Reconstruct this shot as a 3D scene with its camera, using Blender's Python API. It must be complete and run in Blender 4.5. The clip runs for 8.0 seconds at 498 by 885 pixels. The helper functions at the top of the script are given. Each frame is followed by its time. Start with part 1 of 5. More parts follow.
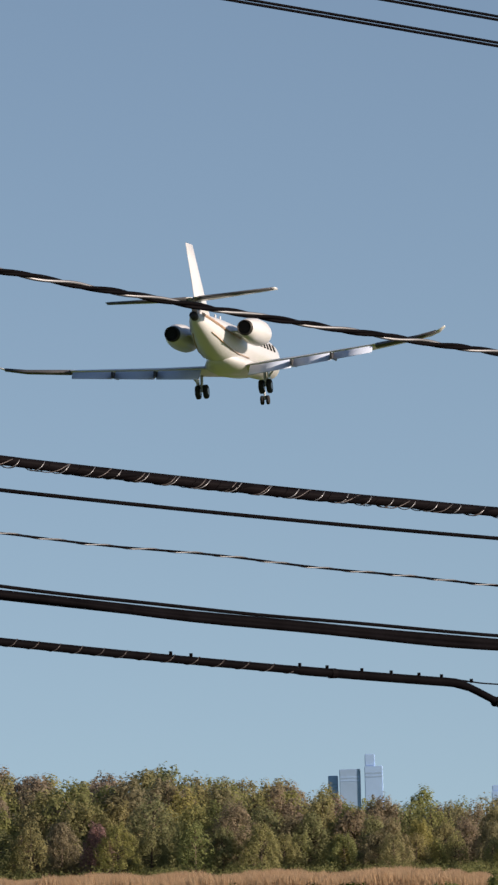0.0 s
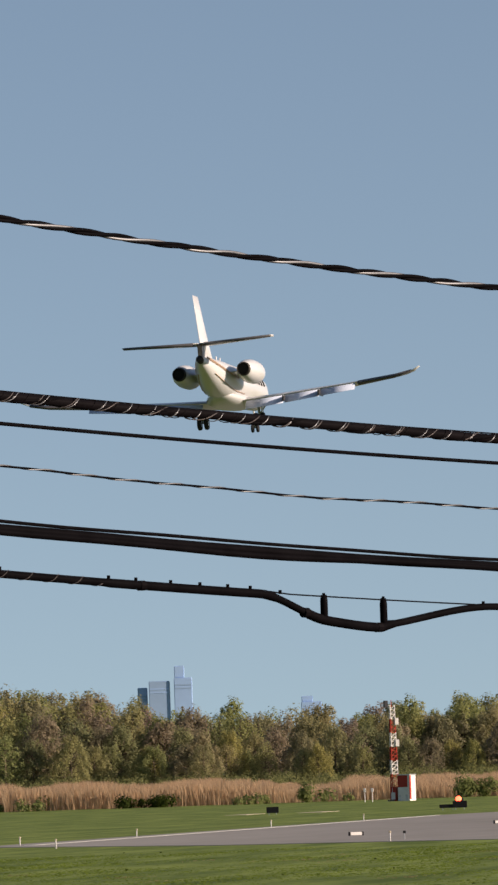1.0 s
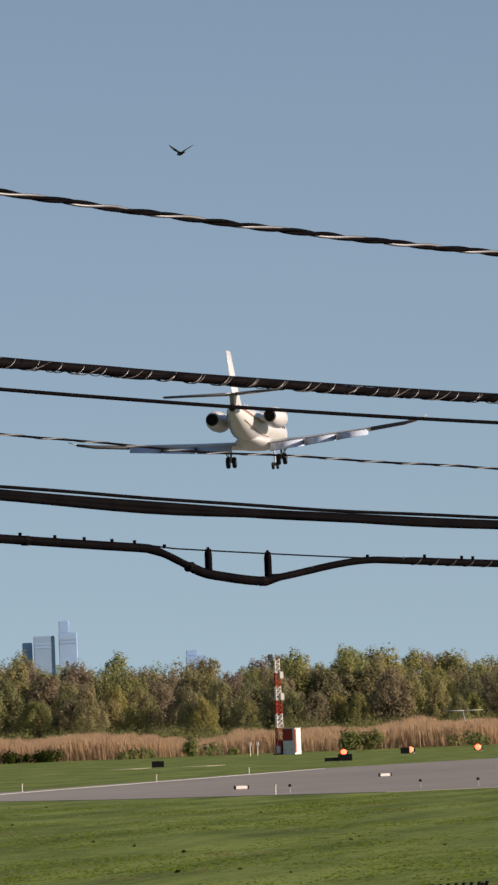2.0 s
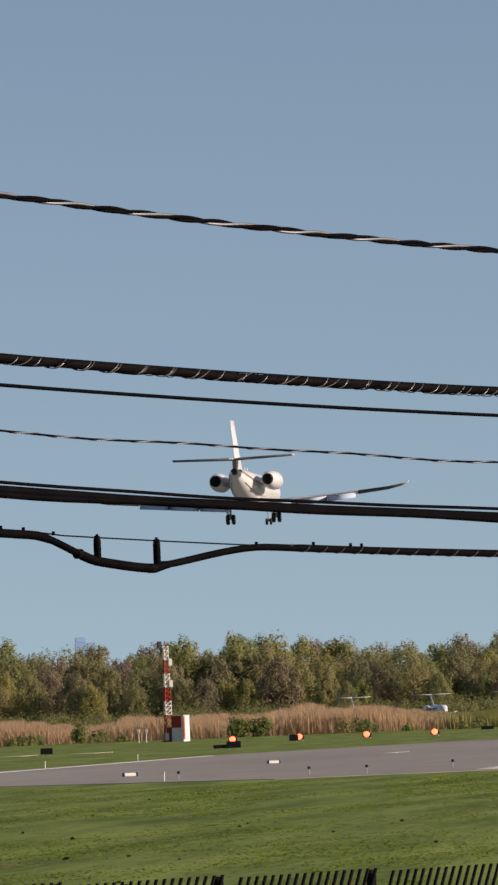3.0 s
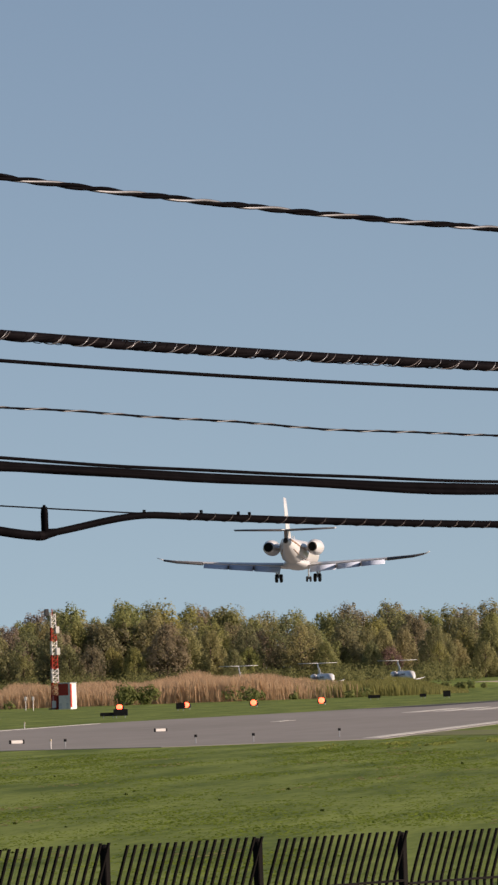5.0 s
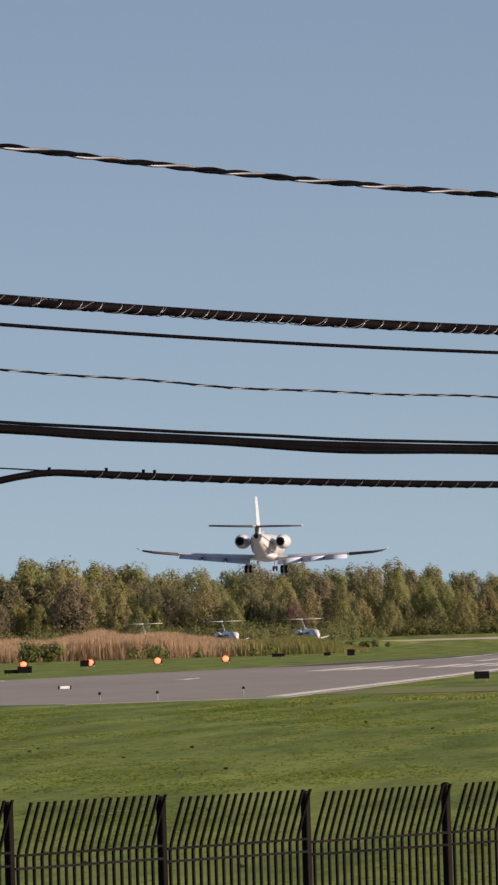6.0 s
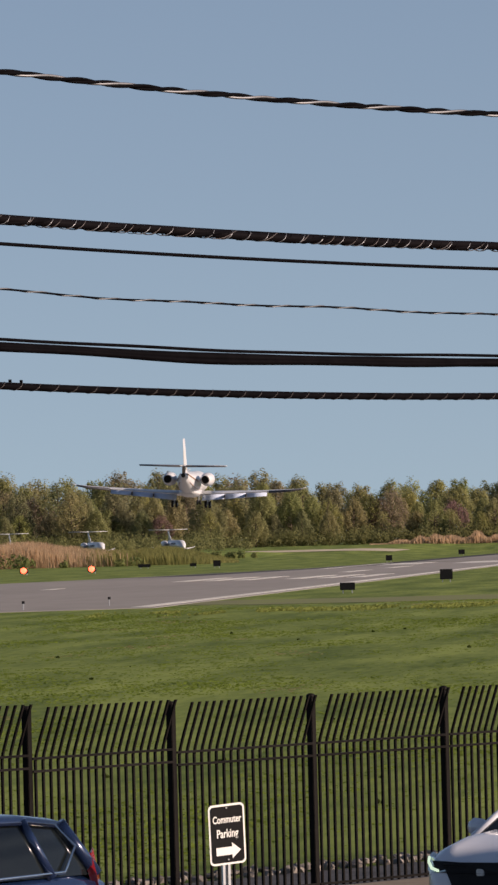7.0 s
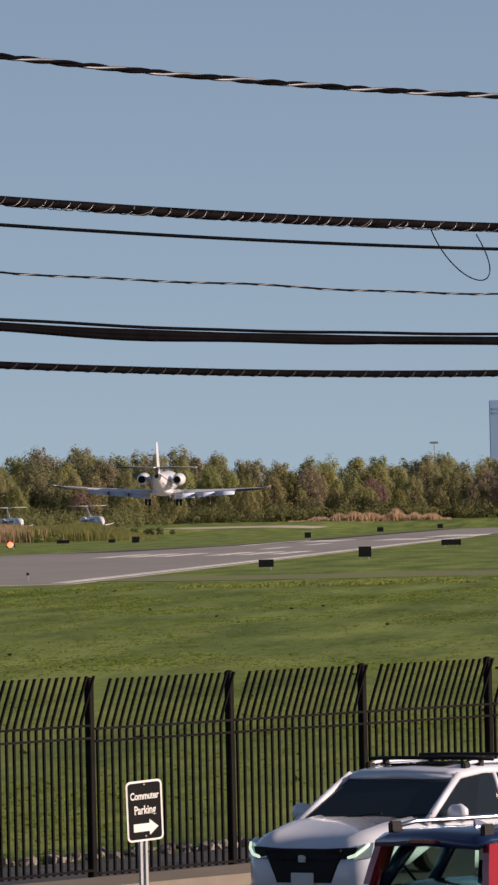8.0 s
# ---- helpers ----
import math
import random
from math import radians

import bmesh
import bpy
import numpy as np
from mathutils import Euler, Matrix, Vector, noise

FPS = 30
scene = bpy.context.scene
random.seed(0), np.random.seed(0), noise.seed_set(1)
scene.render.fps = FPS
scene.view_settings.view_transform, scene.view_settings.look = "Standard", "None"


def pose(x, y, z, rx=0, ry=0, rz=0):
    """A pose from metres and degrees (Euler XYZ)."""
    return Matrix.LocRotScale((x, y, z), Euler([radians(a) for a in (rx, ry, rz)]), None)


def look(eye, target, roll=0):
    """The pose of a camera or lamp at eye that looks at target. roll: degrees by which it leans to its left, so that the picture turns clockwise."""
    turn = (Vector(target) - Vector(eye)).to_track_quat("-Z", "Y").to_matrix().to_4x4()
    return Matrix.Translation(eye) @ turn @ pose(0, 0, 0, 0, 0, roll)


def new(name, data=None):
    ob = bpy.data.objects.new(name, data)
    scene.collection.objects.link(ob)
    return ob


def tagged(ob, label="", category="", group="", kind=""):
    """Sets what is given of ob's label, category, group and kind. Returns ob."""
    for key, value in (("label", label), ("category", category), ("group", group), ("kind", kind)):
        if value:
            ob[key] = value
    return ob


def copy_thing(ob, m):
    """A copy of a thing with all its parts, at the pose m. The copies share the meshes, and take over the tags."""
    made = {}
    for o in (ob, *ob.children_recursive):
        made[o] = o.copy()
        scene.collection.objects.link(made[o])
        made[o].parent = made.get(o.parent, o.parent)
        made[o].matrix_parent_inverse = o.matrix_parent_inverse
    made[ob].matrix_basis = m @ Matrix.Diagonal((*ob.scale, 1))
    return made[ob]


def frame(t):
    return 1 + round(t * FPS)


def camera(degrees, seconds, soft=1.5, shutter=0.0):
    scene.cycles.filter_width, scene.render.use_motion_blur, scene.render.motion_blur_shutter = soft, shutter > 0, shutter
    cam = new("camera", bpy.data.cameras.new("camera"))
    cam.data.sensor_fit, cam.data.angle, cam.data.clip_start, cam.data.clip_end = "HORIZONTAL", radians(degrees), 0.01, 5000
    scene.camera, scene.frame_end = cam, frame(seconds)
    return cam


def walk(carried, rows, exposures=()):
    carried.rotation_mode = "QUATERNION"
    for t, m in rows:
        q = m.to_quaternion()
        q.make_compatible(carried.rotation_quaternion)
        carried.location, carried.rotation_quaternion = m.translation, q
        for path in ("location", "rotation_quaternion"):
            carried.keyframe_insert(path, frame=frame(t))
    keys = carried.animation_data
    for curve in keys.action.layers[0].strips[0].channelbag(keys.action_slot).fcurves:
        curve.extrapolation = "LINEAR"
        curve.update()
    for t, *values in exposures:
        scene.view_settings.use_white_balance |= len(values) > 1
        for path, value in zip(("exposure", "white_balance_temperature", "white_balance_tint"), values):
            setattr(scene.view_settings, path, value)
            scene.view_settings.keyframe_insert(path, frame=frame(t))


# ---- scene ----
CAM_Z = 3.8
# seconds, heading to the right of the runway, tilt up, roll
PATH = (
    (0.0, -11.172, 3.662, -1.493),
    (0.2, -10.761, 3.397, -1.660),
    (0.5, -10.209, 3.153, -1.876),
    (0.7, -9.920, 3.055, -1.905),
    (1.0, -9.566, 2.871, -1.939),
    (1.2, -9.361, 2.815, -1.980),
    (1.5, -9.072, 2.634, -2.053),
    (2.0, -8.596, 2.448, -2.269),
    (3.5, -7.302, 2.215, -2.062),
    (4.0, -7.068, 2.093, -1.914),
    (5.5, -6.430, 1.897, -1.964),
    (5.8, -6.159, 1.763, -1.830),
    (6.0, -5.938, 1.620, -1.734),
    (6.5, -5.319, 1.156, -1.634),
    (6.8, -4.955, 0.968, -1.565),
    (7.0, -4.832, 0.834, -1.514),
    (7.5, -4.462, 0.716, -1.381),
    (8.0, -4.154, 0.621, -1.261),
)
cam = camera(4.2095, 8.0, soft=2.5)


def aim(yaw, tilt, roll):
    return Matrix.Translation((0, 0, CAM_Z)) @ pose(0, 0, 0, 0, 0, -yaw) @ pose(0, 0, 0, 90 + tilt) @ pose(0, 0, 0, 0, 0, roll)


walk(cam, [(t, aim(a, b, c)) for t, a, b, c in PATH], [(0.0, 0.68, 7150, 10), (1.0, 0.67, 7500, 12), (3.5, 0.57, 7450, 12), (5.5, 0.65, 7550, 15), (8.0, 0.54, 7350, 17)])

# ---- light ----
SUN_AZ, SUN_EL = 97.0, 19.0
world = bpy.data.worlds.new("world")
scene.world = world
world.use_nodes = True
wn = world.node_tree
sky = wn.nodes.new("ShaderNodeTexSky")
sky.sky_type, sky.sun_disc = "NISHITA", False
sky.sun_elevation, sky.sun_rotation = radians(SUN_EL), radians(SUN_AZ)
sky.altitude = 1500
sky.air_density, sky.dust_density, sky.ozone_density = 0.85, 0.95, 1.0
# the hazy band at the skyline lies below the treetops: the sky is lifted a little
sky_co, lift, unit = wn.nodes.new("ShaderNodeTexCoord"), wn.nodes.new("ShaderNodeVectorMath"), wn.nodes.new("ShaderNodeVectorMath")
lift.operation, unit.operation = "ADD", "NORMALIZE"
lift.inputs[1].default_value = (0, 0, 0.105)
wn.links.new(sky_co.outputs["Generated"], lift.inputs[0])
wn.links.new(lift.outputs[0], unit.inputs[0])
wn.links.new(unit.outputs[0], sky.inputs["Vector"])
wn.links.new(sky.outputs[0], wn.nodes["Background"].inputs[0])
wn.nodes["Background"].inputs[1].default_value = 0.080
sun = new("sun", bpy.data.lights.new("sun", "SUN"))
sun.data.energy, sun.data.angle, sun.data.color = 5.0, radians(0.5), (1.0, 0.87, 0.78)
se, sa = radians(SUN_EL), radians(SUN_AZ)
sun.matrix_world = look((math.sin(sa) * math.cos(se) * 50, math.cos(sa) * math.cos(se) * 50, math.sin(se) * 50 + 10), (0, 0, 10))


# ---- materials ----
def mat(name, col, rough=0.6, metal=0.0, vary=0.15, scale=3.0, bump=0.0, bscale=20.0, spread=0.0, coat=0.0, tint=None, stretch=None, spec=None, lo=0.45, hi=1.05):
    """A surface with colour variation at two scales, fine relief and, with spread, a shift of value from thing to thing."""
    m = bpy.data.materials.new(name)
    m.use_nodes = True
    nt = m.node_tree
    b = nt.nodes["Principled BSDF"]
    b.inputs["Roughness"].default_value, b.inputs["Metallic"].default_value = rough, metal
    b.inputs["Coat Weight"].default_value = coat
    b.inputs["Specular IOR Level"].default_value = spec if spec is not None else 0.5 if rough < 0.36 else 0.12
    co = nt.nodes.new("ShaderNodeTexCoord").outputs["Object"]
    if stretch:
        mp = nt.nodes.new("ShaderNodeMapping")
        mp.inputs["Scale"].default_value = stretch
        nt.links.new(co, mp.inputs[0])
        co = mp.outputs[0]

    def noisy(s, detail):
        n = nt.nodes.new("ShaderNodeTexNoise")
        n.inputs["Scale"].default_value, n.inputs["Detail"].default_value = s, detail
        nt.links.new(co, n.inputs["Vector"])
        return n.outputs["Fac"]

    big, fine = noisy(scale, 4), noisy(scale * 9, 3)
    mix = nt.nodes.new("ShaderNodeMath")
    mix.operation = "MULTIPLY_ADD"
    nt.links.new(fine, mix.inputs[0])
    mix.inputs[1].default_value = 0.5
    nt.links.new(big, mix.inputs[2])
    ramp = nt.nodes.new("ShaderNodeMapRange")
    ramp.inputs[1].default_value, ramp.inputs[2].default_value = lo, hi
    nt.links.new(mix.outputs[0], ramp.inputs[0])
    cm = nt.nodes.new("ShaderNodeMix")
    cm.data_type = "RGBA"
    dark = tuple(c * (1 - vary) for c in col)
    lite = tint if tint else tuple(min(1, c * (1 + vary)) for c in col)
    cm.inputs[6].default_value, cm.inputs[7].default_value = (*dark, 1), (*lite, 1)
    nt.links.new(ramp.outputs[0], cm.inputs[0])
    out = cm.outputs[2]
    if spread:
        oi = nt.nodes.new("ShaderNodeObjectInfo")
        mr = nt.nodes.new("ShaderNodeMapRange")
        mr.inputs[3].default_value, mr.inputs[4].default_value = 1 - spread, 1 + spread
        nt.links.new(oi.outputs["Random"], mr.inputs[0])
        hs = nt.nodes.new("ShaderNodeHueSaturation")
        nt.links.new(mr.outputs[0], hs.inputs["Value"])
        nt.links.new(out, hs.inputs["Color"])
        out = hs.outputs[0]
    nt.links.new(out, b.inputs["Base Color"])
    if bump:
        bp = nt.nodes.new("ShaderNodeBump")
        bp.inputs["Strength"].default_value = bump
        nt.links.new(noisy(bscale, 4), bp.inputs["Height"])
        nt.links.new(bp.outputs[0], b.inputs["Normal"])
    return m


def glow(name, col, power):
    m = bpy.data.materials.new(name)
    m.use_nodes = True
    b = m.node_tree.nodes["Principled BSDF"]
    b.inputs["Base Color"].default_value = (*col, 1)
    b.inputs["Emission Color"].default_value = (*col, 1)
    b.inputs["Emission Strength"].default_value = power
    return m


def leafy(name, stops, spread=0.35):
    """Foliage: hue from tree to tree by the object's random value, value from clump to clump by island."""
    m = bpy.data.materials.new(name)
    m.use_nodes = True
    nt = m.node_tree
    b = nt.nodes["Principled BSDF"]
    b.inputs["Roughness"].default_value = 0.7
    b.inputs["Specular IOR Level"].default_value = 0.05
    oi, geo = nt.nodes.new("ShaderNodeObjectInfo"), nt.nodes.new("ShaderNodeNewGeometry")
    ramp = nt.nodes.new("ShaderNodeValToRGB")
    els = ramp.color_ramp.elements
    while len(els) < len(stops):
        els.new(0.5)
    for e, (p, c) in zip(els, stops):
        e.position, e.color = p, (*c, 1)
    nt.links.new(oi.outputs["Random"], ramp.inputs[0])
    mr = nt.nodes.new("ShaderNodeMapRange")
    mr.inputs[3].default_value, mr.inputs[4].default_value = 1 - spread, 1 + spread
    nt.links.new(geo.outputs["Random Per Island"], mr.inputs[0])
    hs = nt.nodes.new("ShaderNodeHueSaturation")
    nt.links.new(mr.outputs[0], hs.inputs["Value"])
    nt.links.new(ramp.outputs[0], hs.inputs["Color"])
    nt.links.new(hs.outputs[0], b.inputs["Base Color"])
    tr = nt.nodes.new("ShaderNodeBsdfTranslucent")
    nt.links.new(hs.outputs[0], tr.inputs[0])
    mx = nt.nodes.new("ShaderNodeMixShader")
    mx.inputs[0].default_value = 0.58
    nt.links.new(b.outputs[0], mx.inputs[1])
    nt.links.new(tr.outputs[0], mx.inputs[2])
    nt.links.new(mx.outputs[0], nt.nodes["Material Output"].inputs[0])
    return m


def glassy(name, col, rough=0.03):
    m = mat(name, col, rough, 0.0, 0.05)
    m.node_tree.nodes["Principled BSDF"].inputs["IOR"].default_value = 1.38
    return m


M_GRASS = mat("grass", (0.098, 0.156, 0.025), 0.95, 0, 0.42, 0.34, 0.6, 3.5, tint=(0.165, 0.212, 0.050), stretch=(1, 0.11, 1), lo=0.56, hi=0.94)
M_PAVE = mat("runway_asphalt", (0.228, 0.218, 0.208), 0.85, 0, 0.18, 0.05, 0.2, 30, stretch=(1, 0.15, 1))
M_DARKPAVE = mat("rubbered_asphalt", (0.052, 0.052, 0.056), 0.8, 0, 0.3, 0.06, 0.2, 30, stretch=(1, 0.1, 1))
M_TRACK = mat("dusty_track", (0.200, 0.195, 0.125), 0.9, 0, 0.3, 0.25, 0.3, 8, tint=(0.15, 0.18, 0.06), stretch=(1, 0.2, 1))
M_MARK = mat("runway_paint", (0.510, 0.503, 0.473), 0.7, 0, 0.25, 0.4)
M_ROAD = mat("road_asphalt", (0.048, 0.048, 0.050), 0.85, 0, 0.25, 0.3, 0.3, 40)
M_KERB = mat("kerb_concrete", (0.175, 0.152, 0.125), 0.85, 0, 0.2, 0.6, 0.3, 30)
M_GRAVEL = mat("gravel", (0.075, 0.075, 0.079), 0.9, 0, 0.4, 2.0, 0.8, 12)
M_STONE = mat("pale_stone", (0.182, 0.164, 0.150), 0.85, 0, 0.25, 4, 0.4, 20, spread=0.25)
M_TAXI = mat("pale_concrete", (0.420, 0.371, 0.280), 0.85, 0, 0.15, 0.1)
M_WHITE = mat("white_aircraft_paint", (0.505, 0.51, 0.525), 0.3, 0, 0.05, 0.6, coat=0.15)
M_STRIPE = mat("bronze_stripe_paint", (0.30, 0.20, 0.14), 0.35, 0, 0.1, 1)
# dark grey for painted shade under tail and wings, and for dark trim
M_SHADE_TRIM = mat("dark_grey_shade_and_trim", (0.06, 0.06, 0.065), 0.5, 0.2, 0.15, 2)
M_ALU = mat("bare_aluminium", (0.62, 0.63, 0.66), 0.28, 1.0, 0.1, 2)
M_NOZZLE = mat("burnt_nozzle", (0.045, 0.042, 0.04), 0.55, 0.6, 0.3, 5)
M_BLACK = mat("black_hole", (0.012, 0.012, 0.012), 0.9, 0, 0.2, 3)
M_RUBBER = mat("tyre_rubber", (0.02, 0.02, 0.021), 0.8, 0, 0.2, 6)
# blue skylight on the shaded flaps is mixed into their grey
M_FLAP = mat("flap_grey_with_sky_blue", (0.44, 0.50, 0.62), 0.35, 0, 0.06, 0.8)
M_JACKET = mat("black_cable_jacket", (0.004, 0.0035, 0.0042), 0.38, 0, 0.35, 6, 0.15, 60, spec=0.006)
M_BROWNJ = mat("weathered_cable_jacket", (0.0055, 0.0045, 0.0052), 0.40, 0, 0.35, 6, 0.15, 60, spec=0.012)
M_STRAND = mat("bare_aluminium_strand", (0.185, 0.188, 0.200), 0.45, 0.7, 0.2, 8)
M_LASH = mat("dull_lashing_wire", (0.085, 0.075, 0.075), 0.5, 0.4, 0.3, 8)
M_STEEL = mat("galvanised_steel", (0.42, 0.43, 0.44), 0.4, 0.8, 0.2, 5)
M_FENCE = mat("black_fence_paint", (0.010, 0.009, 0.0085), 0.45, 0, 0.3, 5, spread=0.2, spec=0.02)
M_RED = mat("red_mast_paint", (0.315, 0.038, 0.026), 0.55, 0, 0.15, 1)
M_MASTW = mat("white_mast_paint", (0.576, 0.560, 0.544), 0.5, 0, 0.12, 1)
M_SIGNB = mat("black_sign_back", (0.012, 0.012, 0.013), 0.5, 0, 0.2, 3)
M_REED = leafy("dry_reed", ((0.0, (0.505, 0.360, 0.232)), (1.0, (0.505, 0.360, 0.232))), 0.14)
# leaf hues, with some grey-blue distance haze put into each colour
M_LEAF = leafy("hazed_spring_leaves", (
    (0.0, (0.325, 0.298, 0.116)), (0.20, (0.234, 0.261, 0.110)), (0.40, (0.315, 0.275, 0.143)),
    (0.58, (0.215, 0.232, 0.116)), (0.74, (0.286, 0.232, 0.165)), (0.88, (0.296, 0.309, 0.116)), (0.95, (0.273, 0.222, 0.177)), (1.0, (0.278, 0.179, 0.171))), 0.11)
M_SHRUB = leafy("shrub_leaves", ((0.0, (0.165, 0.192, 0.072)), (0.5, (0.200, 0.188, 0.088)), (1.0, (0.160, 0.196, 0.070))), 0.2)
M_TUFT = leafy("grass_blades", ((0.0, (0.150, 0.205, 0.038)), (1.0, (0.150, 0.205, 0.038))), 0.13)
M_VERGE = leafy("yellow_verge", ((0.0, (0.215, 0.245, 0.068)), (1.0, (0.215, 0.245, 0.068))), 0.25)
M_STRAW = leafy("dry_straw", ((0.0, (0.30, 0.275, 0.135)), (1.0, (0.30, 0.275, 0.135))), 0.25)
M_TALL = leafy("rough_tall_grass", ((0.0, (0.235, 0.230, 0.085)), (1.0, (0.235, 0.230, 0.085))), 0.25)
M_WEED = leafy("dark_weeds", ((0.0, (0.042, 0.059, 0.013)), (1.0, (0.042, 0.059, 0.013))), 0.4)
M_BARK = mat("bark", (0.11, 0.085, 0.065), 0.9, 0, 0.3, 2, 0.6, 12)
M_PAPI = glow("red_guidance_light", (1.0, 0.075, 0.04), 5.0)
# tower colours: the pale blue of distance haze is part of the base colour
M_TOWER = mat("facade_in_painted_haze", (0.27, 0.39, 0.57), 0.6, 0, 0.08, 0.02)
M_TOWERL = mat("pale_facade_in_painted_haze", (0.31, 0.46, 0.70), 0.6, 0, 0.06, 0.02)


# ---- building blocks ----
def part(name, bm, material, parent=None, label="", smooth=False, kind=""):
    """Links a bmesh as one mesh object, under a thing or a part."""
    me = bpy.data.meshes.new(name)
    if smooth:
        for f in bm.faces:
            f.smooth = True
    bm.to_mesh(me)
    bm.free()
    me.materials.append(material)
    ob = new(name, me)
    if parent:
        ob.parent = parent
    return tagged(ob, label, kind=kind)


def shared(name, me, parent, m):
    ob = new(name, me)
    ob.parent = parent
    ob.matrix_basis = m
    return ob


def empty(name, label, category, group="", m=None):
    ob = new(name)
    if m:
        ob.matrix_basis = m
    return tagged(ob, label, category, group)


def bx(bm, x0, x1, y0, y1, z0, z1, m=None, bevel=0.0):
    r = bmesh.ops.create_cube(bm, size=1.0)
    vs = r["verts"]
    bmesh.ops.scale(bm, vec=(x1 - x0, y1 - y0, z1 - z0), verts=vs)
    bmesh.ops.translate(bm, vec=((x0 + x1) / 2, (y0 + y1) / 2, (z0 + z1) / 2), verts=vs)
    if bevel:
        es = list({e for v in vs for e in v.link_edges})
        vs = list({v for f in bmesh.ops.bevel(bm, geom=es, offset=bevel, segments=2, affect="EDGES")["faces"] for v in f.verts} | {v for v in vs if v.is_valid})
    if m:
        bmesh.ops.transform(bm, matrix=m, verts=vs)
    return bm


def box(x0, x1, y0, y1, z0, z1, bevel=0.0):
    return bx(bmesh.new(), x0, x1, y0, y1, z0, z1, None, bevel)


def loft(bm, rings, close=True, caps=True):
    """Skin over rings of equal length."""
    rows = [[bm.verts.new(p) for p in r] for r in rings]
    n = len(rows[0])
    for a, b in zip(rows, rows[1:]):
        for i in range(n if close else n - 1):
            j = (i + 1) % n
            bm.faces.new((a[i], a[j], b[j], b[i]))
    if caps and close:
        bm.faces.new(rows[0][::-1])
        bm.faces.new(rows[-1])
    bmesh.ops.recalc_face_normals(bm, faces=bm.faces)
    return bm


def tube(bm, pts, r, n=8):
    """A round bar along points; r is a number or one per point."""
    pts = [Vector(p) for p in pts]
    rings = []
    for i, p in enumerate(pts):
        d = (pts[min(i + 1, len(pts) - 1)] - pts[max(i - 1, 0)]).normalized()
        up = Vector((0, 0, 1)) if abs(d.z) < 0.95 else Vector((0, 1, 0))
        a = d.cross(up).normalized()
        b = a.cross(d)
        rad = r[i] if isinstance(r, (list, tuple)) else r
        rings.append([p + (a * math.cos(t) + b * math.sin(t)) * rad for t in (2 * math.pi * k / n for k in range(n))])
    return loft(bm, rings)


def rod(bm, a, b, r, n=8):
    return tube(bm, [a, b], r, n)


def wheel_mesh(bm, x, y, z, r, w, n=20):
    """A tyre with rounded shoulders about an axle along x."""
    prof = ((-w / 2, r * 0.55), (-w / 2, r * 0.86), (-w * 0.36, r * 0.97), (0, r), (w * 0.36, r * 0.97), (w / 2, r * 0.86), (w / 2, r * 0.55))
    rings = [[(x + px, y + pr * math.cos(2 * math.pi * k / n), z + pr * math.sin(2 * math.pi * k / n)) for k in range(n)] for px, pr in prof]
    return loft(bm, rings)


def smooth01(v):
    v = min(1.0, max(0.0, v))
    return v * v * (3 - 2 * v)


def land(x, y):
    """Height of the ground: level airfield, rising gently to the woods."""
    side = smooth01((y - 1000) / 700.0) * smooth01((-68 - x) / 30.0)
    apron = 0.75 * smooth01((y - 1266) / 14.0) * (1 - smooth01((y - 1318) / 40.0)) * smooth01((-104 - x) / 8.0)
    return 2.4 * max(side, 0.96 * smooth01((y - 1480) / 120.0)) + apron


# ---- ground ----
def build_ground():
    bm = bmesh.new()
    xs = [-2400, -1200, -700, -450, -300, -200, -160, -130] + [-110 + 5 * i for i in range(11)] + [-45, -30, -15, 0, 20, 60, 140, 400, 1000, 2400]
    ys = [-300, -40, 0, 40, 80, 130, 200, 300, 420, 600, 800, 950] + [1000 + 50 * i for i in range(5)] + [1250, 1266, 1280, 1300, 1318, 1335, 1358] + [1400 + 50 * i for i in range(8)] + [2000, 2600, 3400, 4900]
    rows = [[bm.verts.new((x, y, land(x, y))) for x in xs] for y in ys]
    for a, b in zip(rows, rows[1:]):
        for i in range(len(xs) - 1):
            bm.faces.new((a[i], a[i + 1], b[i + 1], b[i]))
    ob = part("ground", bm, M_GRASS)
    tagged(ob, "mown green airfield grass with paler dry patches", "ground", kind="structure")


def sheet(name, corners, material, label, category, lift, parent=None):
    bm = bmesh.new()
    top = [bm.verts.new((x, y, land(x, y) + lift)) for x, y in corners]
    low = [bm.verts.new((x, y, land(x, y) - 0.05)) for x, y in corners]
    bm.faces.new(top)
    n = len(top)
    for i in range(n):
        bm.faces.new((low[i], low[(i + 1) % n], top[(i + 1) % n], top[i]))
    bmesh.ops.recalc_face_normals(bm, faces=bm.faces)
    ob = part(name, bm, material, parent, kind="structure")
    if label:
        tagged(ob, label, category)
    return ob


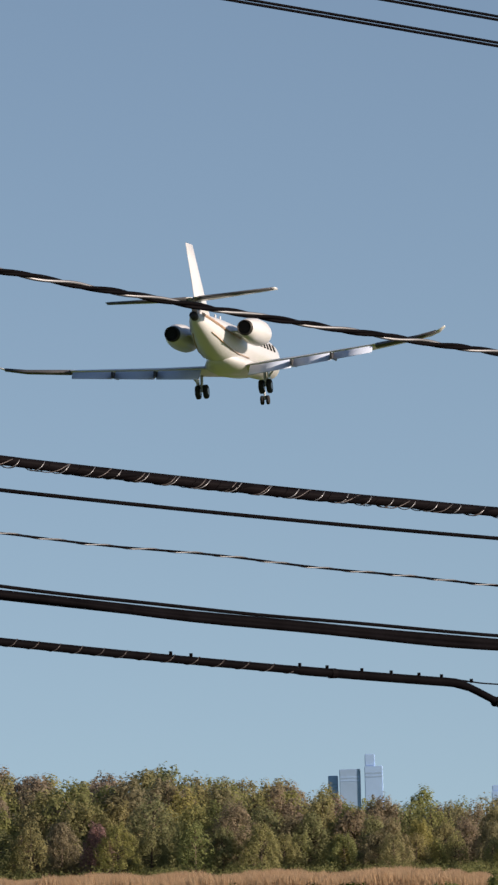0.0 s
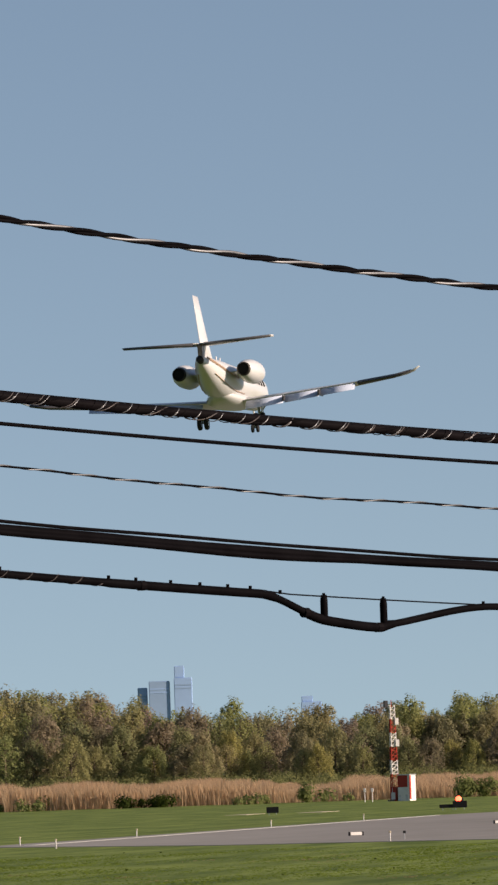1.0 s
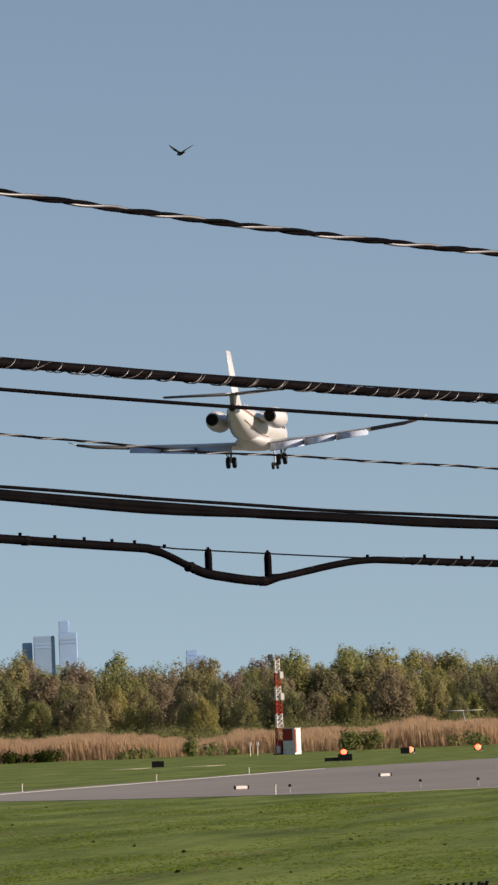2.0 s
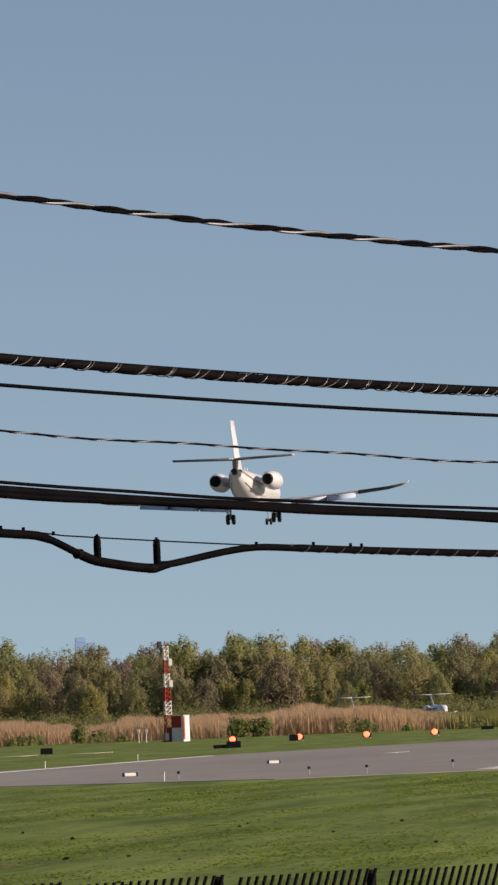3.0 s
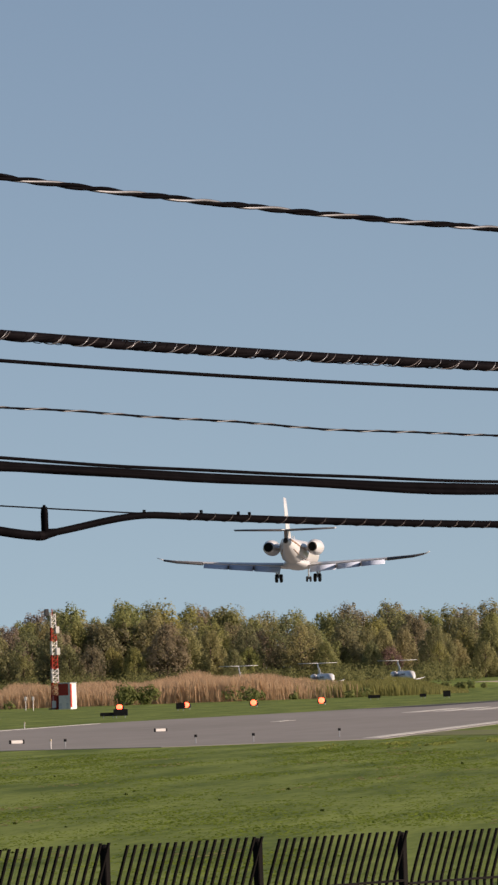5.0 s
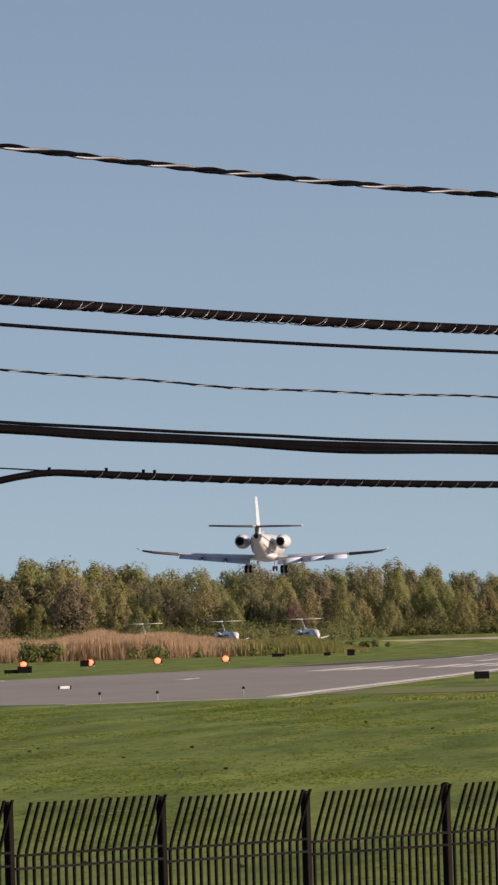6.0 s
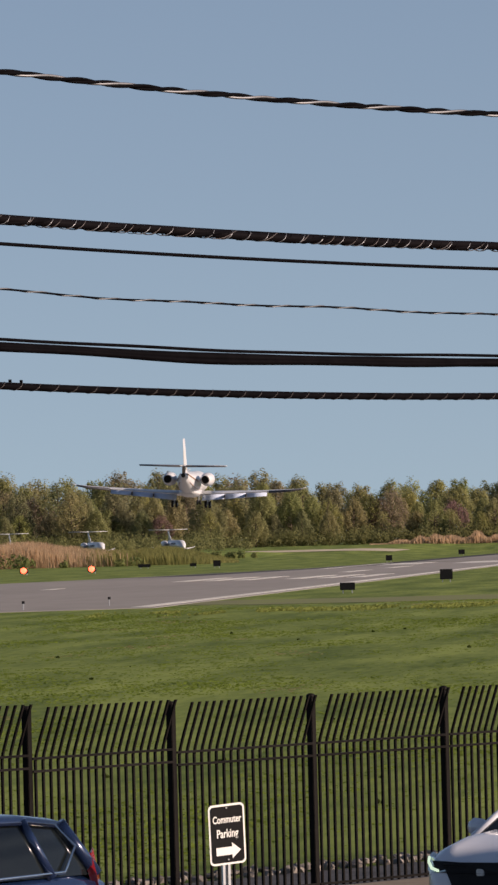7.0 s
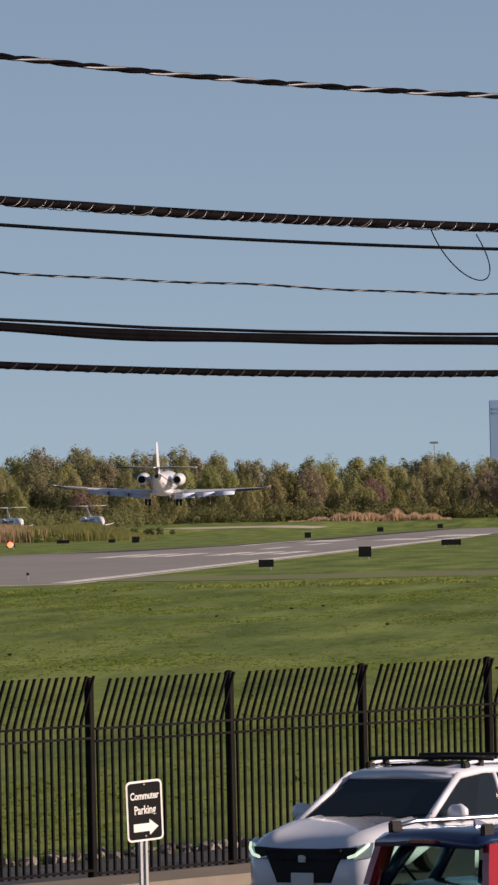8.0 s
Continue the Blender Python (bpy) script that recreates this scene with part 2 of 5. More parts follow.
def build_runway():
    ob = sheet("runway", [(-39.5, 398), (-39.5, 1000), (-65, 1000), (-68, 880), (-80, 740), (-93, 650), (-96, 450), (-72, 410), (-52, 392)], M_PAVE,
               "weathered pale grey asphalt runway with worn white markings", "runway", 0.03)
    sheet("touchdown_surface", [(-70, 760), (-58, 1000), (-64.5, 1000), (-67.4, 880), (-78, 750)], M_DARKPAVE, "", "", 0.036, ob)
    # far reach of the runway, which follows the rising ground
    bm = bmesh.new()
    ys = [1000 + 60 * i for i in range(9)]
    a = [bm.verts.new((-39.5, y, land(0, y) + 0.06)) for y in ys]
    b = [bm.verts.new((-65, y, land(-65, y) + 0.06)) for y in ys]
    for i in range(len(ys) - 1):
        bm.faces.new((a[i], a[i + 1], b[i + 1], b[i]))
    part("far_runway", bm, M_PAVE, ob, kind="structure")

    def mark(name, x0, x1, y0, y1):
        part(name, box(x0, x1, y0, y1, 0.0, 0.042), M_MARK, ob)

    mark("edge_line", -41.5, -40.4, 404, 1000)
    mark("far_edge_line", -64.4, -63.5, 860, 1000)
    mark("shoulder_line", -92.6, -91.8, 452, 648)
    mark("dash", -68.0, -67.1, 585, 597)
    for i, x in enumerate((-45.5, -48.5, -51.5, -56.5, -59.5, -62.5)):
        mark("threshold_bar", x - 0.8, x + 0.8, 655, 705)
    mark("centre_dash", -54.6, -53.4, 760, 800)
    mark("centre_dash", -54.6, -53.4, 840, 880)
    mark("aiming_bar", -51.0, -45.0, 930, 990)
    mark("aiming_bar", -61.5, -56.5, 930, 990)
    part("touchdown_bar", box(-47.5, -40.5, 1006, 1090, 0.02, 0.09), M_MARK, ob)
    part("rubber_band", box(-64.9, -61.0, 1000, 1470, 0.02, 0.075), M_DARKPAVE, ob)
    bm = bmesh.new()
    xs, ys = [-121 + 3.4 * i for i in range(11)], [1372 + 8 * i for i in range(8)]
    grid = [[bm.verts.new((x, y, land(x, y) + 0.06)) for x in xs] for y in ys]
    for p, q in zip(grid, grid[1:]):
        for i in range(len(xs) - 1):
            bm.faces.new((p[i], p[i + 1], q[i + 1], q[i]))
    tagged(part("taxiway", bm, M_TAXI, kind="structure"), "pale concrete taxiway beyond the runway", "taxiway")
    sheet("service_track", [(-39.4, 412), (-34, 402), (-26, 399), (-4, 404), (-4, 436), (-28, 430), (-39.4, 436)], M_TRACK, "narrow grey service track off the runway", "track", 0.02)


build_ground()
build_runway()

# the fence line and the road along it
FB = Vector((-5.50, 72.0, 0))
FU = Vector((1.30, 2.065, 0)).normalized()
FN = Vector((FU.y, -FU.x, 0))  # towards the road
PANEL = 2.44
TURN = math.degrees(math.atan2(FU.y, FU.x))


def along(s, n, z=0.0):
    return FB + FU * s + FN * n + Vector((0, 0, z))


def strip(name, s0, s1, n0, n1, z1, material, label, category):
    bm = bmesh.new()
    base = [along(s0, n0), along(s1, n0), along(s1, n1), along(s0, n1)]
    lo = [bm.verts.new((p.x, p.y, -0.05)) for p in base]
    hi = [bm.verts.new((p.x, p.y, z1)) for p in base]
    bm.faces.new(hi)
    for i in range(4):
        bm.faces.new((lo[i], lo[(i + 1) % 4], hi[(i + 1) % 4], hi[i]))
    bmesh.ops.recalc_face_normals(bm, faces=bm.faces)
    return tagged(part(name, bm, material, kind="structure"), label, category)


strip("road", -90, 90, 1.6, 34, 0.008, M_ROAD, "dark grey asphalt road along the fence", "road")
strip("kerb", -90, 90, 0.45, 1.6, 0.13, M_KERB, "tan concrete kerb strip at the fence foot", "kerb")
strip("gravel_bed", -60, 60, -3.1, 0.45, 0.012, M_GRAVEL, "dark gravel bed under the fence", "gravel")


# ---- the landing jet ----
def airfoil(chord, thick, n=14):
    """Section in the chord plane: (along, up), nose at +chord."""
    pts = []
    for k in range(n):
        a = 2 * math.pi * k / n
        u = (1 + math.cos(a)) / 2
        t = thick * (2.6 * math.sqrt(max(1 - u, 0)) * (u ** 0.9) + 0.02)
        pts.append((u * chord, t * (1 if math.sin(a) >= 0 else -1) * (abs(math.sin(a)) > 1e-6)))
    return pts


def surface(bm, stations, n=14):
    """A wing through stations (x, y of trailing edge, z, chord, thickness, droop in degrees)."""
    rings = []
    for x, y, z, c, th, droop in stations:
        ca, sa_ = math.cos(radians(droop)), math.sin(radians(droop))
        rings.append([(x, y + u * ca - v * sa_, z + u * sa_ + v * ca) for u, v in airfoil(c, th, n)])
    return loft(bm, rings)


def fuselage_ring(y, r, z, rz=None, n=24):
    rz = rz or r
    return [(r * math.cos(2 * math.pi * k / n), y, z + rz * math.sin(2 * math.pi * k / n)) for k in range(n)]


def build_jet(name, label, tee=False, gear=True, group=""):
    """A twin-engine business jet: x to its right, y ahead, z up from the cabin's axis; the main wheels stand at y = 0."""
    jet = empty(name, label, "airplane", group)
    # cabin and tail cone, with an upswept underside
    prof = ((10.6, 0.05, -0.42), (10.3, 0.30, -0.40), (9.6, 0.58, -0.30), (8.7, 0.83, -0.16), (7.6, 1.0, -0.03), (6.0, 1.08, 0), (0, 1.08, 0), (-2.6, 1.08, 0.0),
            (-4.4, 0.98, 0.12), (-6.0, 0.76, 0.32), (-7.4, 0.50, 0.55), (-8.4, 0.28, 0.74), (-8.8, 0.12, 0.82))
    body = part("fuselage", loft(bmesh.new(), [fuselage_ring(y, r, z) for y, r, z in prof]), M_WHITE, jet, smooth=True)
    # belly fairing under the wing
    fair = ((3.6, 0.25, -0.95, 0.15), (2.6, 0.95, -0.98, 0.38), (0.5, 1.12, -1.0, 0.46), (-1.6, 1.08, -0.98, 0.44), (-3.0, 0.7, -0.86, 0.30), (-3.9, 0.2, -0.74, 0.1))
    part("belly_fairing", loft(bmesh.new(), [fuselage_ring(y, r, z, rz) for y, r, z, rz in fair]), M_WHITE, body, smooth=True)
    # stripes along the tail cone
    for s in (1, -1):
        bm = bmesh.new()
        prev = [(-8.2, 0.31, 0.98), (-7.0, 0.60, 0.72), (-5.6, 0.86, 0.42), (-4.2, 1.02, 0.22), (-2.6, 1.085, 0.12)]
        ring = []
        for y, r, z in prev:
            ring.append([(s * r * 0.985, y, z + 0.06), (s * r * 1.006 + s * 0.012, y, z), (s * r * 0.985, y, z - 0.07), (s * r * 0.9, y, z)])
        part("stripe", loft(bm, ring), M_STRIPE, body, "bronze stripe along the tail cone")
        # a second, slimmer line lower on the flank
        low = [(s * x, y, z) for x, y, z in ((0.476, -7.0, 0.15), (0.683, -5.6, -0.21), (0.815, -4.2, -0.47), (0.888, -2.6, -0.62), (0.888, 0.0, -0.62))]
        part("pin_stripe", tube(bmesh.new(), low, 0.035, 6), M_STRIPE, body, "slim bronze pin stripe", True)
    part("tail_exhaust", rod(bmesh.new(), (0, -8.60, 0.78), (0, -8.98, 0.85), 0.20, 14), M_NOZZLE, body, "dark exhaust at the tail's end", True)
    for y in (-2.4, -3.6):
        part("antenna", bx(bmesh.new(), -0.02, 0.02, y, y + 0.3, 1.0, 1.36), M_WHITE, body)
    # cabin windows and windscreen
    for s in (1, -1):
        for k in range(7):
            bm = bmesh.new()
            bx(bm, -0.02, 0.02, -0.14, 0.14, -0.19, 0.19, pose(s * 1.045, 5.9 - 0.85 * k, 0.33, 0, -s * 17), 0.01)
            part("cabin_window", bm, M_BLACK, body)
    # fin
    ftop = 3.40 if tee else 4.35
    tz = 3.30 if tee else 1.72
    rings = []
    for z, yt, c, th in ((0.55, -8.0, 3.6, 0.14), (1.9, -8.55, 2.75, 0.11), (ftop - 1.1, -9.15, 2.1, 0.085), (ftop, -9.65, 1.65, 0.06)):
        rings.append([(v, yt + u, z) for u, v in airfoil(c, th)])
    fin_ob = part("fin", loft(bmesh.new(), rings), M_WHITE, jet, smooth=True)
    part("rudder_tab", box(-0.13, 0.13, -8.66, -7.9, 0.92, 1.66, 0.04), M_STRIPE, fin_ob, "bronze band at the fin's foot")
    # tailplane, each half with an elevator whose dark colour holds the underside's shade
    for s in (1, -1):
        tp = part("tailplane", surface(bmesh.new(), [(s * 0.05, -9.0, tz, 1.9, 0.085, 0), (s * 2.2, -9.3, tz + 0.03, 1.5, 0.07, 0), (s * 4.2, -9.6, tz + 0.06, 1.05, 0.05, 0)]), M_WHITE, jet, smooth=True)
        part("elevator", surface(bmesh.new(), [(s * 0.3, -9.25, tz - 0.07, 0.95, 0.095, 4), (s * 4.12, -9.74, tz + 0.0, 0.62, 0.07, 4)]), M_SHADE_TRIM, tp, "elevator darkened for the shade under the tail", True)
    # engines on stub pylons
    for s in (1, -1):
        eng = part("engine", loft(bmesh.new(), [[(s * 1.83 + px, py, 0.38 + pz) for px, py, pz in fuselage_ring(y, r, 0, n=22)] for y, r in
                    ((-1.35, 0.48), (-1.5, 0.58), (-2.1, 0.65), (-3.3, 0.66), (-4.3, 0.59), (-5.0, 0.46), (-5.35, 0.385))]), M_WHITE, jet, smooth=True)
        bm = bmesh.new()
        rings = [[(s * 1.83 + px, py, 0.38 + pz) for px, py, pz in fuselage_ring(y, r, 0, n=22)] for y, r in ((-5.30, 0.395), (-5.62, 0.36), (-5.62, 0.325), (-5.1, 0.30))]
        part("nozzle", loft(bm, rings, caps=False), M_NOZZLE, eng, "dark burnt exhaust nozzle", True)
        bm = bmesh.new()
        loft(bm, [[(s * 1.83 + px, py, 0.38 + pz) for px, py, pz in fuselage_ring(y, r, 0, n=22)] for y, r in ((-5.05, 0.32), (-5.5, 0.31), (-5.56, 0.26))])
        part("exhaust", bm, M_BLACK, eng)
        bm = bmesh.new()
        loft(bm, [[(s * 1.83 + px, py, 0.38 + pz) for px, py, pz in fuselage_ring(y, r, 0, n=22)] for y, r in ((-1.30, 0.47), (-1.33, 0.41), (-1.8, 0.39))])
        part("intake", bm, M_ALU, eng, "polished intake lip", True)
        part("pylon", loft(bmesh.new(), [[(s * x, yt + u * 2.6, 0.34 + v) for u, v in airfoil(1.0, 0.11)] for x, yt in ((0.7, -4.7), (1.35, -4.6))]), M_WHITE, jet, smooth=True)
    # wings: dihedral, swept outer panel and upturned tips
    for s in (1, -1):
        wing = part("wing", surface(bmesh.new(), [
            (s * 0.6, -1.65, -1.12, 4.1, 0.26, 1), (s * 3.4, -1.75, -0.97, 3.0, 0.19, 1), (s * 7.2, -2.35, -0.74, 2.1, 0.13, 0.5), (s * 9.7, -2.80, -0.54, 1.5, 0.09, 0),
            (s * 10.5, -2.98, -0.46, 1.25, 0.07, 0), (s * 11.0, -3.2, -0.37, 0.95, 0.05, 0), (s * 11.4, -3.55, -0.22, 0.5, 0.03, 0)]), M_WHITE, jet, smooth=True)
        if gear:
            for a, b, n_ in ((1.25, 3.42, "inboard_flap"), (3.5, 5.5, "middle_flap"), (5.58, 7.6, "outboard_flap")):
                def te(x):
                    u = (x - 0.6) / 6.6
                    return (-1.66 - 0.65 * max(0, (x - 3.0) / 4.2) - 0.1, -1.12 + 0.37 * u - 0.05)
                st = []
                for x in (a, b):
                    y, z = te(x)
                    c = 1.0 - 0.05 * x
                    st.append((s * x, y - c * 0.72, z - c * 0.60, c, 0.055, 36))
                part(n_, surface(bmesh.new(), st), M_FLAP, wing, "lowered landing flap, grey tinted with sky blue", True)
            for x in (3.46, 5.54):
                y, z = te(x)
                part("flap_track", box(s * x - 0.05, s * x + 0.05, y - 0.75, y + 0.7, z - 0.38, z - 0.08, 0.02), M_SHADE_TRIM, wing, "dark flap track fairing")
        # the aileron's dark grey stands in for shade under the outer wing
        part("aileron", surface(bmesh.new(), [(s * 7.75, -2.64, -0.79, 0.85, 0.13, 4), (s * 9.9, -3.02, -0.61, 0.62, 0.11, 4), (s * 10.9, -3.32, -0.44, 0.45, 0.08, 4)]), M_SHADE_TRIM, wing, "aileron darkened for the shade under the wing", True)
    # landing gear
    wz = -2.1 if gear else -1.6
    for s in (1, -1):
        leg = part("main_leg", rod(bmesh.new(), (s * 1.6, 0.1, -0.95), (s * 1.62, 0.0, wz), 0.075, 10), M_STEEL, jet)
        part("gear_door", box(s * 1.82 - 0.02, s * 1.82 + 0.02, -0.3, 0.4, -1.75, -1.0, 0.01), M_WHITE, leg, "white gear door")
        part("drag_brace", rod(bmesh.new(), (s * 2.35, -0.1, -1.0), (s * 1.64, 0, wz + 0.25), 0.045), M_STEEL, leg)
        for d in (-0.2, 0.2):
            wh = part("main_wheel", wheel_mesh(bmesh.new(), s * 1.62 + d, 0, wz, 0.36, 0.23), M_RUBBER, leg)
            bm = bmesh.new()
            tube(bm, [(s * 1.62 + d - 0.12, 0, wz), (s * 1.62 + d + 0.12, 0, wz)], 0.17, 14)
            part("hub", bm, M_STEEL, wh)
    leg = part("nose_leg", rod(bmesh.new(), (0, 8.0, -0.8), (0, 8.1, wz + 0.06), 0.06, 10), M_STEEL, jet)
    for d in (-0.15, 0.15):
        part("nose_wheel", wheel_mesh(bmesh.new(), d, 8.1, wz + 0.06, 0.24, 0.15), M_RUBBER, leg)
    return jet


jet = build_jet("business_jet", "white twin-engine business jet landing with gear and flaps down")


# ---- overhead lines ----
WP = Vector((-6.21, 36.0, 0))
WU = Vector((0.54, 0.84, 0)).normalized()
WN = Vector((WU.y, -WU.x, 0))


def on_line(c, s, dn=0.0, dz=0.0):
    """A point of a hanging line z = c0 s2 + c1 s + c2, at s metres along it."""
    z = c[0] * s * s + c[1] * s + c[2]
    return WP + WU * s + WN * dn + Vector((0, 0, z + dz))


S0, S1 = -14.0, 24.0


def span(step=0.25, a=S0, b=S1):
    n = int((b - a) / step)
    return [a + (b - a) * i / n for i in range(n + 1)]


def wobble(s, k):
    return 0.006 * math.sin(1.7 * s + k) + 0.004 * math.sin(4.1 * s + 2 * k)


def helix(c, r, pitch, phase, a=S0, b=S1, per=14, dz=0.0, jitter=0.0):
    rng = random.Random(int(phase * 100) + 7)
    out, ang = [], phase
    n = int((b - a) / pitch * per)
    for i in range(n + 1):
        s = a + (b - a) * i / n
        ang = phase + 2 * math.pi * s / pitch + jitter * math.sin(s * 2.3 + phase)
        out.append(on_line(c, s, r * math.cos(ang), r * math.sin(ang) + dz))
    return out


L1, L2, L3 = (0.00433, -0.06289, 6.6702), (0.00263, -0.04223, 5.7743), (0.00257, -0.04115, 5.6338)
L4, L5, L6 = (0.00298, -0.04912, 5.3880), (0.00348, -0.05069, 5.0739), (0.00345, -0.0479, 4.8335)
L7, L8 = (0.0, -0.04545, 8.37), (0.0, -0.04498, 8.516)


def build_lines():
    # twisted service line: one bare strand and two jacketed ones
    w = empty("service_cable", "twisted overhead service line of bare and black strands", "power line", "overhead lines")
    for k, (m, r) in enumerate(((M_STRAND, 0.0085), (M_JACKET, 0.0105), (M_JACKET, 0.0105))):
        part("strand", tube(bmesh.new(), helix(L1, 0.0100, 0.66, k * 2.094, jitter=0.45), r, 8), m, w, "bare aluminium strand" if k == 0 else "", True)
    # lashed telephone bundle
    w = empty("lashed_cable", "thick black telephone bundle lashed with bright wire", "cable", "overhead lines")
    part("main_cable", tube(bmesh.new(), [on_line(L2, s, 0, 0.003 + 0.6 * wobble(s, 1)) for s in span()], 0.0255, 12), M_BROWNJ, w, "", True)
    part("second_cable", tube(bmesh.new(), helix(L2, 0.016, 0.9, 3.44, jitter=0.5), 0.0145, 9), M_JACKET, w, "", True)
    part("messenger", tube(bmesh.new(), [on_line(L2, s, 0, 0.028) for s in span()], 0.0045, 6), M_JACKET, w, "", True)
    part("lashing_wire", tube(bmesh.new(), helix(L2, 0.0275, 0.20, 0.4, per=14, jitter=2.0), 0.0028, 5), M_STRAND, w, "bright lashing wire", True)
    part("lashing_wire", tube(bmesh.new(), helix(L2, 0.0275, 0.19, 2.4, per=14, jitter=2.2), 0.0026, 5), M_BROWNJ, w, "dull lashing wire", True)
    part("lashing_wire", tube(bmesh.new(), helix(L2, 0.0275, 0.29, 4.0, per=16, jitter=3.0), 0.0028, 5), M_LASH, w, "pale lashing wire", True)
    # hanging loop of thin wire
    a = on_line(L2, 7.93)
    loop = []
    for u in [i / 24 for i in range(25)]:
        p0, p1, p2, p3 = Vector((0, 0, -0.02)), Vector((0.26, 0, -0.40)), Vector((0.94, 0, -0.44)), Vector((0.50, 0, -0.03))
        q = (1 - u) ** 3 * p0 + 3 * u * (1 - u) ** 2 * p1 + 3 * u * u * (1 - u) * p2 + u ** 3 * p3
        loop.append(a + WU * q.x + Vector((0, 0, q.z - 0.03 * q.x)))
    part("hanging_loop", tube(bmesh.new(), loop, 0.004, 6), M_JACKET, w, "thin loose loop of black wire", True)
    # plain black line
    w = tagged(part("overhead_cable", tube(bmesh.new(), [on_line(L3, s) for s in span()], 0.0105, 8), M_JACKET, smooth=True),
               "slim plain black overhead cable", "cable", "overhead lines")
    # thin drop line with bright wraps
    w = empty("drop_cable", "thin dark drop line with bright wraps", "cable", "overhead lines")
    part("line", tube(bmesh.new(), [on_line(L4, s, 0, wobble(s, 4)) for s in span()], 0.0065, 6), M_JACKET, w, "", True)
    pts = [on_line(L4, s, 0.0, wobble(s, 4)) for s in span(0.05)]
    part("wrap_wire", tube(bmesh.new(), [p + WN * (0.0058 * math.cos(i * 0.95)) + Vector((0, 0, 0.0058 * math.sin(i * 0.95))) for i, p in enumerate(pts)], 0.0038, 5), M_STRAND, w, "bright wrapped wire", True)
    # heavy bundle of three
    w = empty("trunk_cable", "heavy black trunk bundle of three cables", "cable", "overhead lines")
    part("upper_cable", tube(bmesh.new(), [on_line(L5, s, 0, 0.0315 + 0.4 * wobble(s, 8)) for s in span()], 0.0095, 8), M_JACKET, w, "", True)
    part("main_cable", tube(bmesh.new(), [on_line(L5, s, 0.0, -0.010 + 0.3 * wobble(s, 3)) for s in span()], 0.027, 12), M_JACKET, w, "", True)
    part("lower_cable", tube(bmesh.new(), [on_line(L5, s, 0.02, -0.026 + 1.4 * wobble(s * 0.7, 5)) for s in span()], 0.018, 8), M_JACKET, w, "", True)
    # spliced cable with a slack bow held off its messenger by two clamps
    w = empty("spliced_cable", "black lashed cable with a slack splice bow", "cable", "overhead lines")

    def bow(s):
        if s < 0.25 or s > 2.3:
            return 0.0
        if s < 1.2:
            return -0.115 * smooth01((s - 0.25) / 0.55) - 0.032 * smooth01((s - 0.55) / 0.65)
        return -0.147 * (1 - smooth01((s - 1.10) / 1.15) ** 0.85) if s > 1.25 else -0.146

    fine = span(0.06)
    rad = [0.0205 + (0.0045 if -0.95 < s < 0.4 else 0.0) + (0.006 if 0.62 < s < 1.32 else 0.0) for s in fine]
    part("main_cable", tube(bmesh.new(), [on_line(L6, s, 0, -0.002 + bow(s)) for s in fine], rad, 10), M_JACKET, w, "", True)
    part("messenger", tube(bmesh.new(), [on_line(L6, s, 0, 0.017 - (0.012 if 0.3 < s < 2.3 else 0)) for s in span()], 0.0045, 6), M_JACKET, w, "", True)
    part("lashing_wire", tube(bmesh.new(), helix(L6, 0.0235, 0.17, 0.2, a=2.4, b=S1, per=12, jitter=1.6), 0.0018, 5), M_LASH, w, "pale lashing wire", True)
    part("lashing_wire", tube(bmesh.new(), helix(L6, 0.0235, 0.17, 0.2, a=S0, b=-1.0, per=12, jitter=1.6), 0.0018, 5), M_LASH, w, "pale lashing wire", True)
    for s in (0.775, 1.268):
        p, q = on_line(L6, s, 0, 0.014), on_line(L6, s, 0, bow(s) - 0.01)
        cl = part("clamp", tube(bmesh.new(), [p, p + (q - p) * 0.2, p + (q - p) * 0.8, q], [0.016, 0.021, 0.021, 0.016], 10), M_JACKET, w, "", True)
        part("bolt", rod(bmesh.new(), p + Vector((0, 0, -0.01)), p + Vector((0, 0, 0.010)), 0.008, 6), M_JACKET, cl)
    for s in (-1.9, -1.75, -0.93, -0.72, -0.45, -0.22, 0.0, 0.18, 0.42, 2.12, 2.62, 2.95, 3.05):
        p = on_line(L6, s, 0, 0.003 if 0.3 < s < 2.3 else 0.016)
        part("clip", rod(bmesh.new(), p, p + Vector((0, 0, 0.022)), 0.009, 6), M_JACKET, w)
    for s in (-0.68, 0.62, 1.22):
        p = on_line(L6, s, 0, bow(s) - 0.003)
        part("splice_band", rod(bmesh.new(), p - WU * 0.02, p + WU * 0.02, 0.028, 10), M_BROWNJ, w, "dull splice band")
    for c, n_ in ((L7, 0), (L8, 1)):
        w = empty("power_line", "dark overhead power line high above the others", "power line", "overhead lines")
        for d in (0.008, -0.011):
            part("strand", tube(bmesh.new(), [on_line(c, s, 0, d) for s in span()], 0.008, 8), M_JACKET, w, "", True)


build_lines()


